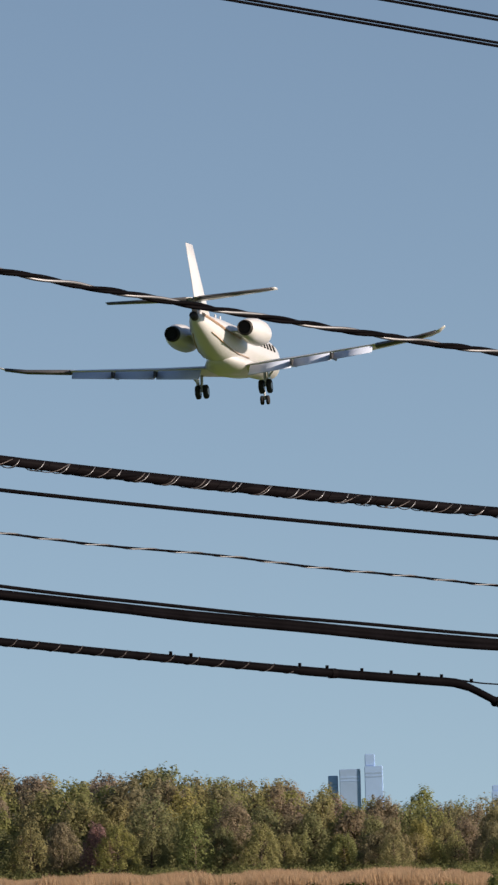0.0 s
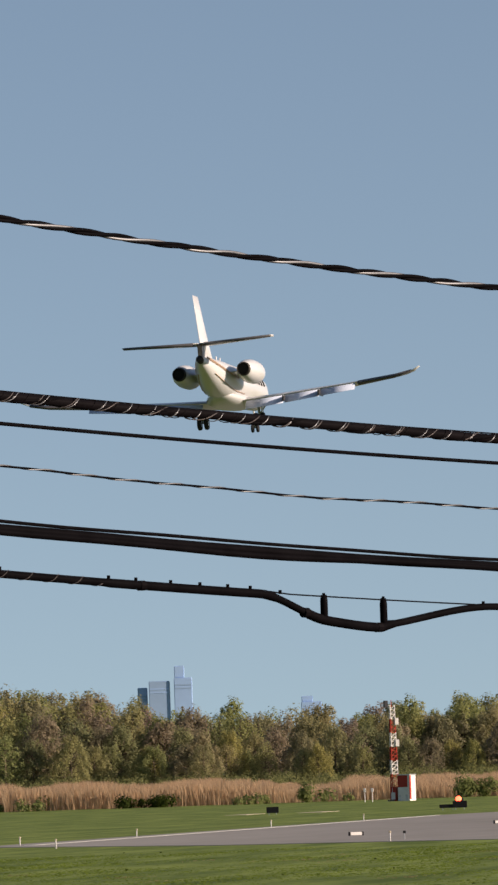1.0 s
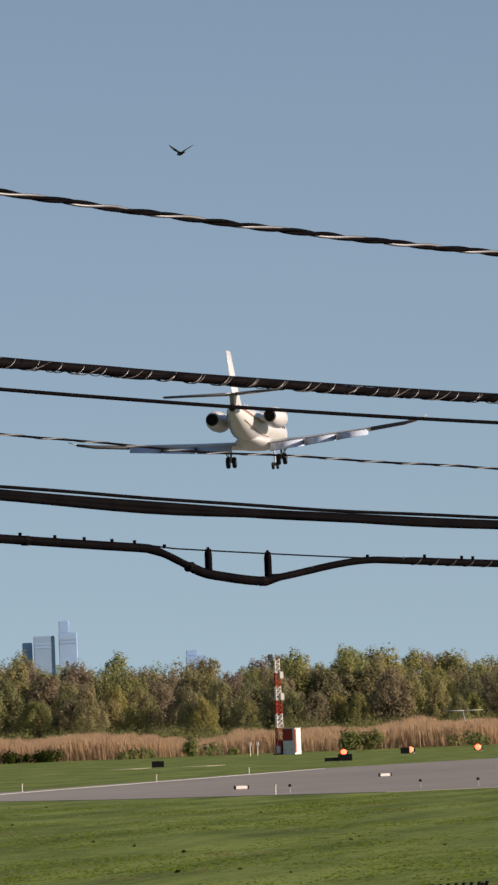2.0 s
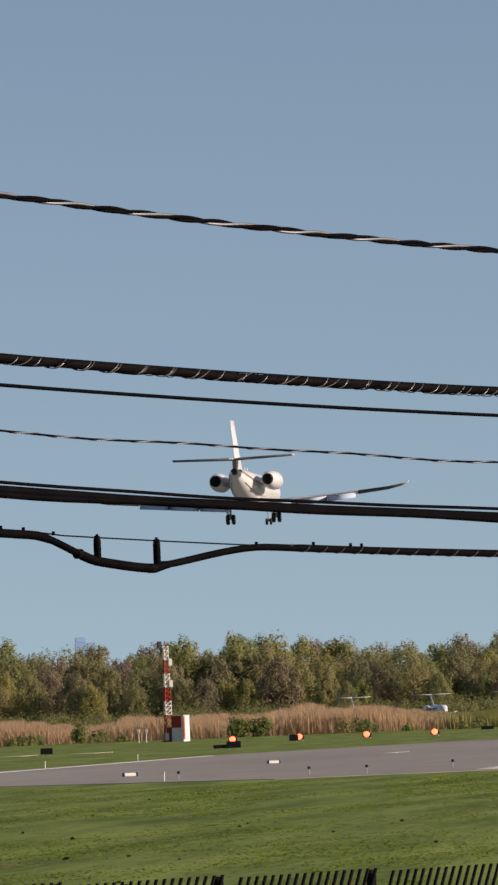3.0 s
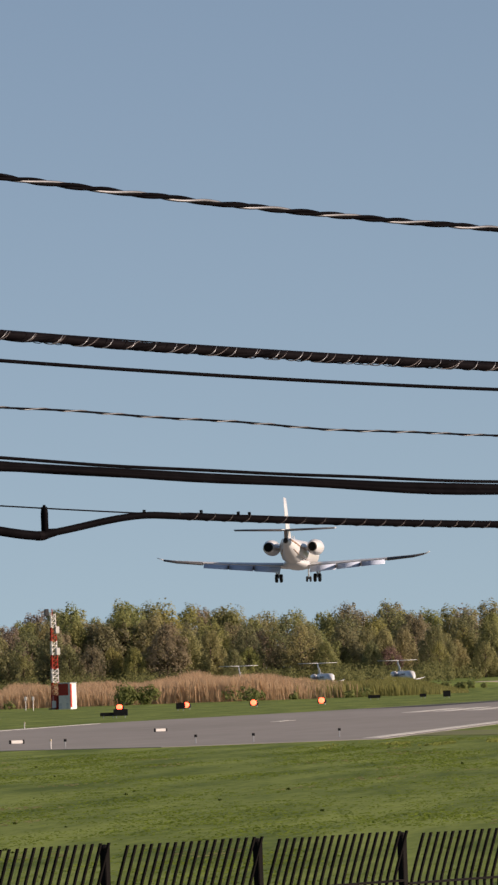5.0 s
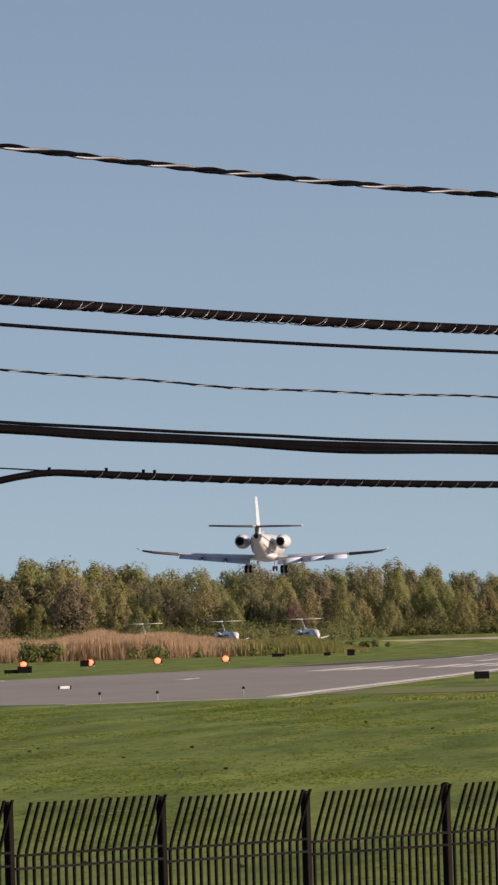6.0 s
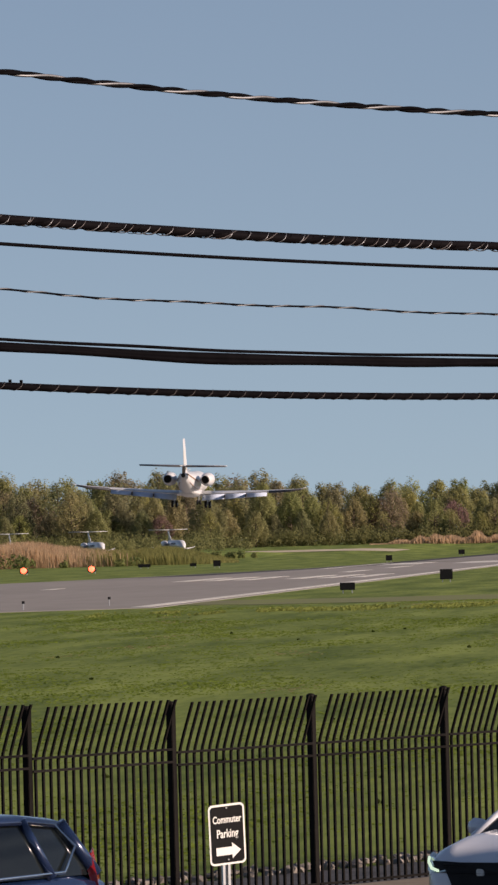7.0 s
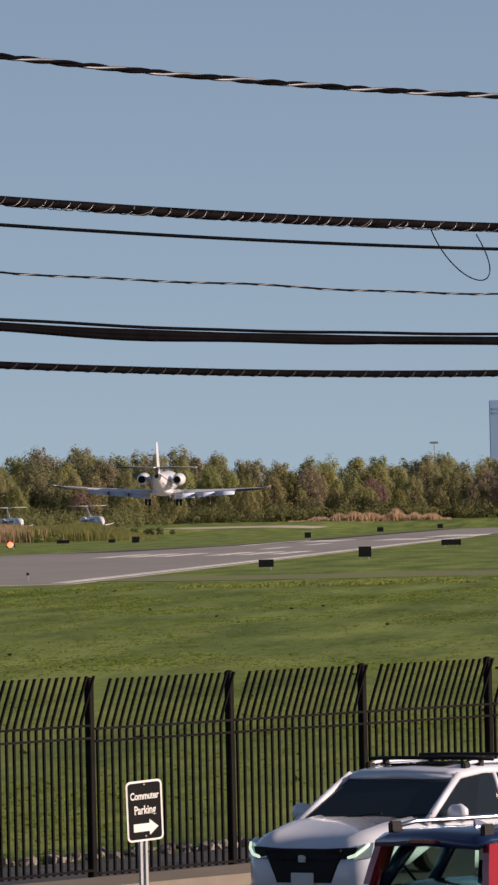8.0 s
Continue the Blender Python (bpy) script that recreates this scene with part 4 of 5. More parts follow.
def build_mast():
    mast = empty("radio_mast", "red and white lattice radio mast on the airfield", "mast", "", at_ground(-157.6, 1062, 20))
    H, n = 15.2, 7
    for k in range(n):
        z0, z1 = H * k / n, H * (k + 1) / n
        m = M_MASTW if k % 2 == 0 else M_RED
        bm = bmesh.new()
        for j in range(3):
            a, b = radians(120 * j), radians(120 * (j + 1))
            w0, w1 = 0.78 - 0.28 * k / n, 0.78 - 0.28 * (k + 1) / n
            p = lambda ang, w, z: (w * math.cos(ang), w * math.sin(ang), z)
            rod(bm, p(a, w0, z0), p(a, w1, z1), 0.075, 6)
            for q in range(3):
                za, zb = z0 + (z1 - z0) * q / 3, z0 + (z1 - z0) * (q + 1) / 3
                rod(bm, p(a, w0, za), p(b, w0, zb), 0.05, 5)
                rod(bm, p(a, w0, za), p(b, w0, za), 0.04, 5)
        part("lattice_section", bm, m, mast, "red lattice section" if m is M_RED else "white lattice section")
    for z, x in ((15.4, -0.9), (12.6, 0.7), (9.2, 0.7)):
        bm = bmesh.new()
        bx(bm, x - 0.3, x + 0.3, -0.5, 0.5, z - 0.55, z + 0.55, None, 0.05)
        part("antenna_panel", bm, M_SHADE_TRIM if x < 0 else M_MASTW, mast, "antenna panel")
    part("ladder_box", box(-0.9, 0.9, -0.9, 0.9, 0.0, 0.25, 0.03), M_KERB, mast)
    part("top_rod", rod(bmesh.new(), (0, 0, H - 0.3), (0, 0, H + 0.8), 0.06, 6), M_RED, mast)
    shed = empty("equipment_shed", "red and white equipment shed at the mast foot", "shed", "", at_ground(-155.4, 1061, -20))
    part("walls", box(-1.05, 1.05, -1.05, 1.05, 0, 4.1, 0.03), M_MASTW, shed)
    part("red_panel", box(-1.05, 0.70, -1.10, -1.03, 2.2, 4.05, 0.02), M_RED, shed, "red upper panel")
    part("lower_panel", box(-1.05, 0.70, -1.10, -1.03, 0.05, 1.0, 0.02), M_STEEL, shed, "grey lower panel")
    part("roof", box(-1.15, 1.15, -1.15, 1.15, 4.1, 4.22, 0.03), M_STEEL, shed)
    part("door", box(-0.5, 0.3, -1.13, -1.09, 0.0, 2.0, 0.01), M_MASTW, shed)
    part("red_corner", box(1.03, 1.09, -1.05, -0.55, 0.3, 4.0, 0.01), M_RED, shed, "red corner board")
    skirt = part("mast_cabinet", box(-2.7, -1.6, -0.6, 0.6, 0, 2.3, 0.03), M_RED, shed, "red cabinet beside the mast foot")
    part("cabinet_door", box(-2.5, -1.8, -0.65, -0.59, 0.3, 1.4, 0.01), M_MASTW, skirt)


def build_papi():
    first = None
    for k in range(4):
        x = -98.1 - 9.55 * k
        if first is None:
            u = empty("approach_light_unit", "low approach light unit glowing red beside the runway", "runway light", "approach lights", at_ground(x, 905))
            part("housing", box(-0.55, 0.55, -0.5, 0.5, 0.25, 0.72, 0.04), M_SIGNB, u)
            for dx in (-0.4, 0.4):
                part("leg", rod(bmesh.new(), (dx, 0, 0), (dx, 0, 0.3), 0.05, 6), M_STEEL, u)
            bm = bmesh.new()
            bmesh.ops.create_uvsphere(bm, u_segments=12, v_segments=8, radius=0.42)
            bmesh.ops.scale(bm, vec=(1, 0.4, 0.9), verts=bm.verts)
            bmesh.ops.translate(bm, vec=(0, -0.52, 0.62), verts=bm.verts)
            part("lens", bm, M_PAPI, u, "glowing red lens", True)
            first = u
        else:
            copy_thing(first, at_ground(x, 905 + 3 * k))


def build_boards():
    for x, y, w, h in ((-33.2, 471, 1.05, 0.52), (-31.2, 559, 1.05, 0.85), (-31.2, 725, 2.1, 0.6), (-67.3, 1048, 1.0, 0.85), (-69.5, 1300, 1.2, 0.9), (-66, 1480, 1.2, 0.9),
                       (-89.6, 998, 1.1, 0.9), (-95, 1018, 1.0, 0.5), (-103.6, 1030, 1.9, 0.5), (-103.8, 749, 1.6, 0.75), (-105.2, 749, 1.8, 0.4), (-127.8, 766, 1.4, 0.7), (-114.0, 880, 1.2, 0.8)):
        b = empty("airfield_board", "black-backed airfield guidance board on short legs", "sign", "guidance boards", at_ground(x, y, 4))
        part("board", box(-w / 2, w / 2, -0.12, 0.12, 0.22, 0.22 + h, 0.02), M_SIGNB, b)
        for dx in (-w * 0.3, w * 0.3):
            part("leg", rod(bmesh.new(), (dx, 0, 0), (dx, 0, 0.26), 0.04, 6), M_STEEL, b)
    for x, y in ((-44.5, 420), (-52, 408), (-60, 408), (-48, 404)):
        p = empty("edge_light", "small dark runway edge light on a stake", "runway light", "edge lights", at_ground(x, y))
        part("stake", rod(bmesh.new(), (0, 0, 0), (0, 0, 0.42), 0.03, 6), M_STEEL, p)
        part("lamp", rod(bmesh.new(), (0, 0, 0.40), (0, 0, 0.56), 0.09, 8), M_SIGNB, p)
    for x, y in ((-69.0, 447), (-68.2, 514)):
        p = empty("marker_board", "low white runway marker board with black ends", "sign", "marker boards", at_ground(x, y, 30))
        part("board", box(-0.42, 0.42, -0.08, 0.08, 0.05, 0.26, 0.02), M_MASTW, p)
        for s in (1, -1):
            part("end_cap", box(s * 0.47 - 0.05, s * 0.47 + 0.05, -0.1, 0.1, 0.03, 0.29, 0.02), M_SIGNB, p, "black end cap")
    for x, y in ((-93.5, 455), (-93.8, 500), (-93.6, 560), (-93.4, 610), (-85, 425), (-60, 402)):
        p = empty("edge_stake", "pale short stake at the runway edge", "stake", "edge stakes", at_ground(x, y))
        part("rod", rod(bmesh.new(), (0, 0, 0), (0, 0, 0.5), 0.04, 6), M_MASTW, p)
        part("cap", rod(bmesh.new(), (0, 0, 0.5), (0, 0, 0.62), 0.07, 8), M_TAXI, p)
    for x, y, w in ((-135.6, 786, 2.6), (-127.5, 790, 3.0)):
        tagged(part("concrete_pad", box(x - w / 2, x + w / 2, y, y + 14, -0.05, 0.03), M_TAXI, kind="structure"), "pale concrete pad in the grass", "pad")
    for x, y in ((-160.5, 1058), (-162.0, 1060), (-133.5, 1180), (-116, 1190)):
        p = empty("marker_post", "short white marker post in the grass", "post", "marker posts", at_ground(x, y))
        part("pole", rod(bmesh.new(), (0, 0, 0), (0, 0, 2.2), 0.07, 8), M_MASTW, p)
        part("head", box(-0.2, 0.2, -0.15, 0.15, 1.6, 2.2, 0.04), M_MASTW, p)


build_fence()
build_sign()
build_mast()
build_papi()
build_boards()

parked = build_jet("parked_jet", "parked white jet with a tee tail behind the reeds", True, False, "parked jets")
for piece in parked.children_recursive:
    if piece.name.split(".")[0] in ("wing", "aileron"):
        for v in piece.data.vertices:
            v.co.x *= 0.42
parked.scale = (0.9, 0.9, 0.9)


def stand(x, y, turn):
    return pose(x, y, land(x, y) + 1.76, 0, 0, turn)


for x, y, turn in ((-123.7, 1290, -165), (-154.2, 1285, -167)):
    copy_thing(parked, stand(x, y, turn))
parked.matrix_basis = stand(-139.2, 1290, -165) @ Matrix.Diagonal((0.9, 0.9, 0.9, 1))


# ---- distant towers ----
def build_towers():
    Y = 4600.0
    def tower(name, label, d0, d1, top, m, crown=None, y=Y):
        x0, x1, z1 = d0 * y, d1 * y, CAM_Z + top * y
        t = empty(name, label, "skyscraper", "distant skyline", pose((x0 + x1) / 2, y, 0, 0, 0, 9 if y > 4000 else 2))
        w = (x1 - x0) / 2 / 1.1
        part("shaft", box(-w, w, -w, w, 0, z1, 0.4), m, t)
        nf = int(z1 / 2.4)
        for k in range(nf - 3, nf - 1):
            z = k * 2.4
            if z < 45 and y > 4500:
                continue
            part("window_band", box(-w * 0.94, w * 0.94, -w - 0.15, -w + 0.2, z, z + 1.1), M_TOWER if m is M_TOWERL else M_TOWERL, t)
        if crown:
            a, b, zt = crown
            part("crown", box(-w * 0.95, w * 0.15, -w * 0.7, w * 0.7, z1, CAM_Z + zt * y, 0.4), m, t)
        return t
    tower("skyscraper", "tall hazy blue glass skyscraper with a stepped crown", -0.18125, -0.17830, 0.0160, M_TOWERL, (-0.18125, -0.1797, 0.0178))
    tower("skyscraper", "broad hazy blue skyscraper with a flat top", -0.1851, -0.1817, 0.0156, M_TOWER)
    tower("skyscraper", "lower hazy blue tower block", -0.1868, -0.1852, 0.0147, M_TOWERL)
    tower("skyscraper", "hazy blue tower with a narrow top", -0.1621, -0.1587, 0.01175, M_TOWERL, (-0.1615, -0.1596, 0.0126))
    tower("office_tower", "tall plain tower block tinted with blue haze beyond the trees", -0.0377, -0.0215, 0.0162, M_TOWERL, None, 3800.0)
    c = empty("tower_crane", "thin mast with a cross arm above the trees", "crane", "", pose(-0.0452 * 2400, 2400, 2.3))
    part("mast", rod(bmesh.new(), (0, 0, 0), (0, 0, 26.3), 0.18, 6), M_STEEL, c)
    part("arm", box(-1.6, 1.4, -0.2, 0.2, 25.7, 26.4, 0.05), M_STEEL, c)


build_towers()


# ---- woods ----
def leaf_clumps(bm, rng, centre, r, n, size, squash=0.85, heart=None):
    """Leaf clumps scattered through a rough ball: small tilted diamonds of uneven size, that face out from the crown's heart."""
    for _ in range(n):
        d = Vector((rng.gauss(0, 1), rng.gauss(0, 1), rng.gauss(0, 1))).normalized()
        p = Vector(centre) + Vector((d.x, d.y, d.z * squash)) * r * (rng.random() ** 0.42)
        out = (p - Vector(heart)).normalized() if heart else d
        face = out * 0.9 + d * 0.5 + Vector((rng.uniform(-0.5, 0.5), rng.uniform(-0.5, 0.5), rng.uniform(-0.1, 0.7)))
        q = face.to_track_quat("Z", "Y").to_matrix() @ Euler((0, 0, rng.uniform(0, 6.28))).to_matrix()
        s = size * rng.uniform(0.5, 1.3)
        vs = [bm.verts.new(p + q @ Vector(v)) for v in ((s, 0, 0.2 * s), (0, s * 0.7, 0), (-s, 0, 0.25 * s), (0, -s * 0.7, -0.1 * s))]
        bm.faces.new(vs)


def puff(verts, faces, rng, centre, radius, n, size, tall=0.9):
    """A rounded bough: small leaf clumps on an uneven shell, facing outwards."""
    for _ in range(n):
        d = Vector((rng.gauss(0, 1), rng.gauss(0, 1), rng.gauss(0, 1))).normalized()
        p = Vector(centre) + Vector((d.x, d.y, d.z * tall)) * radius * rng.uniform(0.62, 1.14)
        face = d + Vector((rng.uniform(-0.28, 0.28), rng.uniform(-0.28, 0.28), rng.uniform(-0.05, 0.5)))
        q = face.to_track_quat("Z", "Y").to_matrix() @ Euler((0, 0, rng.uniform(0, 6.28))).to_matrix()
        s = size * rng.uniform(0.5, 1.3)
        k = len(verts)
        verts += [p + q @ Vector(v) for v in ((s, 0, -0.1 * s), (-0.55 * s, s * 0.8, 0), (-0.55 * s, -s * 0.8, 0))]
        faces.append((k, k + 1, k + 2))


def build_tree(seed, full=1.0, slim=1.0):
    rng = random.Random(seed)
    H = 16.0
    tree = empty("tree", "spring woodland tree with an uneven leafy crown", "tree", "woodland trees")
    bm = bmesh.new()
    lean = Vector((rng.uniform(-0.5, 0.5), rng.uniform(-0.5, 0.5), 0))
    tube(bm, [(0, 0, -0.5), lean * 0.3 + Vector((0, 0, H * 0.3)), lean + Vector((0, 0, H * 0.62)), lean * 1.3 + Vector((0, 0, H * 0.93))], [0.38, 0.28, 0.16, 0.04], 7)
    verts, faces = [], []
    boughs = 30
    for k in range(boughs):
        # boughs spread over an egg-shaped crown, from low skirts to the top
        f = (k + 0.5) / boughs
        z = H * (0.10 + 0.82 * f ** 0.85)
        wide = slim * 4.0 * math.sin(math.pi * min(1, 0.16 + 0.84 * f) ** 0.9) ** 0.7
        a = k * 2.4 + rng.uniform(-0.6, 0.6)
        c = lean * (z / H) + Vector((wide * math.cos(a), wide * math.sin(a), z)) * 1.0
        r = rng.uniform(1.0, 1.9) * (1.2 - 0.3 * f)
        tube(bm, [lean * (z / H) + Vector((0, 0, z * 0.85)), (lean * (z / H) + Vector((0, 0, z * 0.85))) * 0.45 + c * 0.55, c + Vector((0, 0, r * 0.8))], [0.12, 0.08, 0.02], 4)
        puff(verts, faces, rng, c, r, int(168 * full * (r / 1.5) ** 2), 0.26, rng.uniform(1.0, 1.7))
    # loose sprays that break the outline
    for k in range(28):
        a, f = rng.uniform(0, 6.28), rng.uniform(0.3, 1.0)
        wide = slim * rng.uniform(2.6, 4.6) * (1.12 - 0.75 * f)
        puff(verts, faces, rng, lean + Vector((wide * math.cos(a), wide * math.sin(a), H * (0.15 + 0.85 * f))), rng.uniform(0.4, 0.9), int(30 * full), 0.22, 1.6)
    part("trunk", bm, M_BARK, tree, "", True)
    me = bpy.data.meshes.new("crown")
    me.from_pydata(verts, [], faces)
    me.materials.append(M_LEAF)
    crown = new("crown", me)
    crown.parent = tree
    tagged(crown, "dense crown of small spring leaves")
    return tree


def build_woods():
    rng = random.Random(5)
    kinds = [build_tree(a, b, c) for a, b, c in ((1, 1.0, 1.0), (2, 0.9, 0.85), (3, 1.1, 1.15), (4, 0.6, 1.0), (5, 1.0, 0.95), (6, 0.95, 1.1), (7, 0.5, 0.9), (8, 1.0, 1.25))]
    used = set()
    for row, (y, n, hk) in enumerate(((1606, 78, 0.55), (1622, 78, 0.79), (1648, 80, 0.95), (1690, 62, 1.04), (1740, 56, 1.10))):
        for i in range(n):
            d = -0.262 + 0.262 * (i + rng.uniform(-0.45, 0.45)) / (n - 1)
            yy = y + rng.uniform(-18, 18)
            fall = 0.96 + 0.30 * smooth01((-0.05 - d) / 0.10) + 0.46 * smooth01((-0.172 - d) / 0.035) - 0.15 * math.exp(-((d + 0.158) / 0.010) ** 2) + 0.08 * math.exp(-((d + 0.133) / 0.010) ** 2) - 0.10 * (0.5 + 0.5 * math.sin(d * 95 + 1.0))
            s = hk * fall * rng.uniform(0.88, 1.06)
            k = rng.randrange(len(kinds))
            m = pose(d * yy, yy, land(d * yy, yy) - 0.2, 0, 0, rng.uniform(0, 360))
            t = kinds[k] if k not in used else copy_thing(kinds[k], m)
            used.add(k)
            t.matrix_basis = m @ Matrix.Diagonal((s * rng.uniform(0.88, 1.22), s * rng.uniform(0.9, 1.2), s, 1))
    # undergrowth along the wood's edge
    bm = bmesh.new()
    for i in range(1300):
        d = -0.26 + 0.26 * rng.random()
        y = rng.uniform(1592, 1615) if d > -0.085 or i % 2 else rng.uniform(1390, 1590)
        r = rng.uniform(1.0, 3.4)
        leaf_clumps(bm, rng, (d * y, y, land(d * y, y) + r * 0.8), r, 80, 0.27)
    tagged(part("undergrowth", bm, M_SHRUB, kind="stuff"), "green-brown undergrowth along the edge of the wood", "shrubs")


def build_reeds():
    rng = random.Random(9)
    beds = {"reed": ([], []), "grass": ([], [])}

    def reed(x, y, z, h, w, bed="reed"):
        verts, faces = beds[bed]
        a = rng.uniform(-0.7, 0.7)
        dx, dy = w * math.cos(a), w * math.sin(a)
        lx, ly = rng.uniform(-0.3, 0.12) * h, rng.uniform(-0.15, 0.15) * h
        n = len(verts)
        verts.extend(((x - dx, y - dy, z), (x + dx, y + dy, z), (x + dx * 0.8 + lx * 0.6, y + dy + ly * 0.6, z + h * 0.75), (x + lx, y + ly, z + h), (x - dx * 0.8 + lx * 0.5, y - dy + ly * 0.5, z + h * 0.7)))
        faces.append((n, n + 1, n + 2, n + 3, n + 4))

    for i in range(112000):
        d = -0.262 + 0.1755 * rng.random()
        y = 1118 + 145 * rng.random()
        k = 0.78 + 0.30 * noise.noise((d * 110, y * 0.01, 1.0)) + 0.18 * noise.noise((d * 420, y * 0.03, 6.0)) + 0.2 * (d < -0.17) + 0.26 * smooth01((d + 0.14) / 0.015)
        if noise.noise((d * 90, y * 0.02, 3)) < -0.34:
            continue
        edge = 0.42 * smooth01((-0.108 - d) / 0.012) + 0.33 * smooth01((-0.0905 - d) / 0.007) + 0.25 * smooth01((-0.0865 - d) / 0.006)
        reed(d * y, y, land(d * y, y) - 0.1, rng.uniform(3.5, 4.3) * max(0.4, k) * (0.06 + 0.94 * edge), rng.uniform(0.03, 0.09), "grass" if d > -0.107 + rng.gauss(0, 0.0025) else "reed")
    for i in range(6000):
        d, y = rng.uniform(-0.067, -0.043), rng.uniform(1575, 1600)
        k = smooth01((d + 0.067) / 0.008) * smooth01((-0.043 - d) / 0.004) * (0.75 + 0.9 * noise.noise((d * 500, 2.0, 5.0)))
        reed(d * y, y, land(d * y, y) - 0.1, rng.uniform(1.2, 2.5) * max(0.15, k), rng.uniform(0.08, 0.2))
    for bed, name, m, label, category in (("reed", "reed_bed", M_REED, "tall dry tan reed bed before the woods", "reeds"),
                                          ("grass", "tall_grass", M_TALL, "rough olive tall grass at the end of the reeds", "grass")):
        me = bpy.data.meshes.new(name)
        me.from_pydata(beds[bed][0], [], beds[bed][1])
        me.materials.append(m)
        tagged(new(name, me), label, category, kind="stuff")
    bm, dk = bmesh.new(), bmesh.new()
    for i in range(150):
        d = rng.uniform(-0.26, -0.08) if i < 90 else rng.uniform(-0.116, -0.084)
        y = rng.uniform(1105, 1125) if i < 90 else rng.uniform(1240, 1275)
        r = rng.uniform(0.8, 1.9) if i < 90 else rng.uniform(0.5, 1.0)
        if i < 90 and noise.noise((d * 40, 7, 3)) < 0.05:
            continue
        leaf_clumps(bm, rng, (d * y, y, land(d * y, y) + r * 0.6), r, 60, 0.35)
    # a dark thicket and a fresh green one among the reeds
    for k in range(13):
        x, y = -0.1865 * 1112 + rng.uniform(-4.2, 5.0), 1112 + rng.uniform(-3, 3)
        r = rng.uniform(0.8, 1.7)
        leaf_clumps(dk, rng, (x, y, r * 0.75), r, 110, 0.26)
    tagged(part("dark_thicket", dk, M_WEED, kind="stuff"), "dark brown-green thicket among the reeds", "shrubs")
    for k in range(16):
        d = -0.136 + rng.uniform(-0.0024, 0.0024) if k < 12 else -0.1615 + rng.uniform(-0.0006, 0.0006)
        r = rng.uniform(1.2, 2.0)
        leaf_clumps(bm, rng, (d * 1112, 1112 + rng.uniform(-2, 2), r * rng.uniform(0.6, 1.5)), r, 110, 0.28)
    tagged(part("low_bushes", bm, M_SHRUB, kind="stuff"), "low green-brown bushes at the foot of the reeds", "shrubs")


build_woods()
build_reeds()


def build_stones():
    """A row of pale stones that edges the gravel bed."""
    rng = random.Random(21)
    row = empty("stone_edging", "row of rough pale stones edging the gravel", "stones")
    shapes = []
    for k in range(5):
        bm = bmesh.new()
        bmesh.ops.create_icosphere(bm, subdivisions=1, radius=0.5)
        for v in bm.verts:
            v.co *= rng.uniform(0.75, 1.15)
        me = bpy.data.meshes.new("stone")
        bm.to_mesh(me)
        bm.free()
        me.materials.append(M_STONE)
        shapes.append(me)
    s = -19.0
    while s < 24:
        w = rng.uniform(0.12, 0.26)
        for j in range(2):
            p = along(s + rng.uniform(-0.05, 0.05), -3.25 - 0.42 * j + rng.uniform(-0.12, 0.12), 0.03)
            shared("stone", rng.choice(shapes), row, Matrix.Translation(p) @ pose(0, 0, 0, 0, 0, rng.uniform(0, 360)) @ Matrix.Diagonal((w, w * rng.uniform(0.7, 1.1), rng.uniform(0.08, 0.17), 1)))
        s += w * 1.1


def build_tufts():
    """Uneven clumps of grass over the field."""
    rng = random.Random(31)
    verts, faces = [], []
    for i in range(240000):
        y = rng.uniform(70, 400)
        x = (-0.27 + 0.25 * rng.random()) * y
        if (Vector((x, y, 0)) - FB).dot(FN) > -3.6 or x < -39 - 0.9 * (400 - y) and y > 380:
            continue
        k = noise.noise((x * 0.22, y * 0.05, 0.5)) + 0.7 * noise.noise((x * 1.1, y * 0.3, 4.0))
        if k < rng.uniform(-0.3, 0.7):
            continue
        h, w, a = rng.uniform(0.005, 0.018) * (1 + 1.2 * max(0, k)), rng.uniform(0.015, 0.045) * (0.5 + y / 150), rng.uniform(-0.9, 0.9)
        dx, dy, lx = w * math.cos(a), w * math.sin(a), rng.uniform(-0.05, 0.05)
        n = len(verts)
        verts += [(x - dx, y - dy, -0.01), (x + dx, y + dy, -0.01), (x + 0.6 * dx + lx, y + dy * 0.6 + 2.6 * h, h * rng.uniform(0.7, 1)), (x - 0.5 * dx + lx, y - dy * 0.5 + 2.2 * h, h)]
        faces.append((n, n + 1, n + 2, n + 3))
    me = bpy.data.meshes.new("grass_tufts")
    me.from_pydata(verts, [], faces)
    me.materials.append(M_TUFT)
    tagged(new("grass_tufts", me), "short uneven green grass clumps over the field", "grass", kind="stuff")


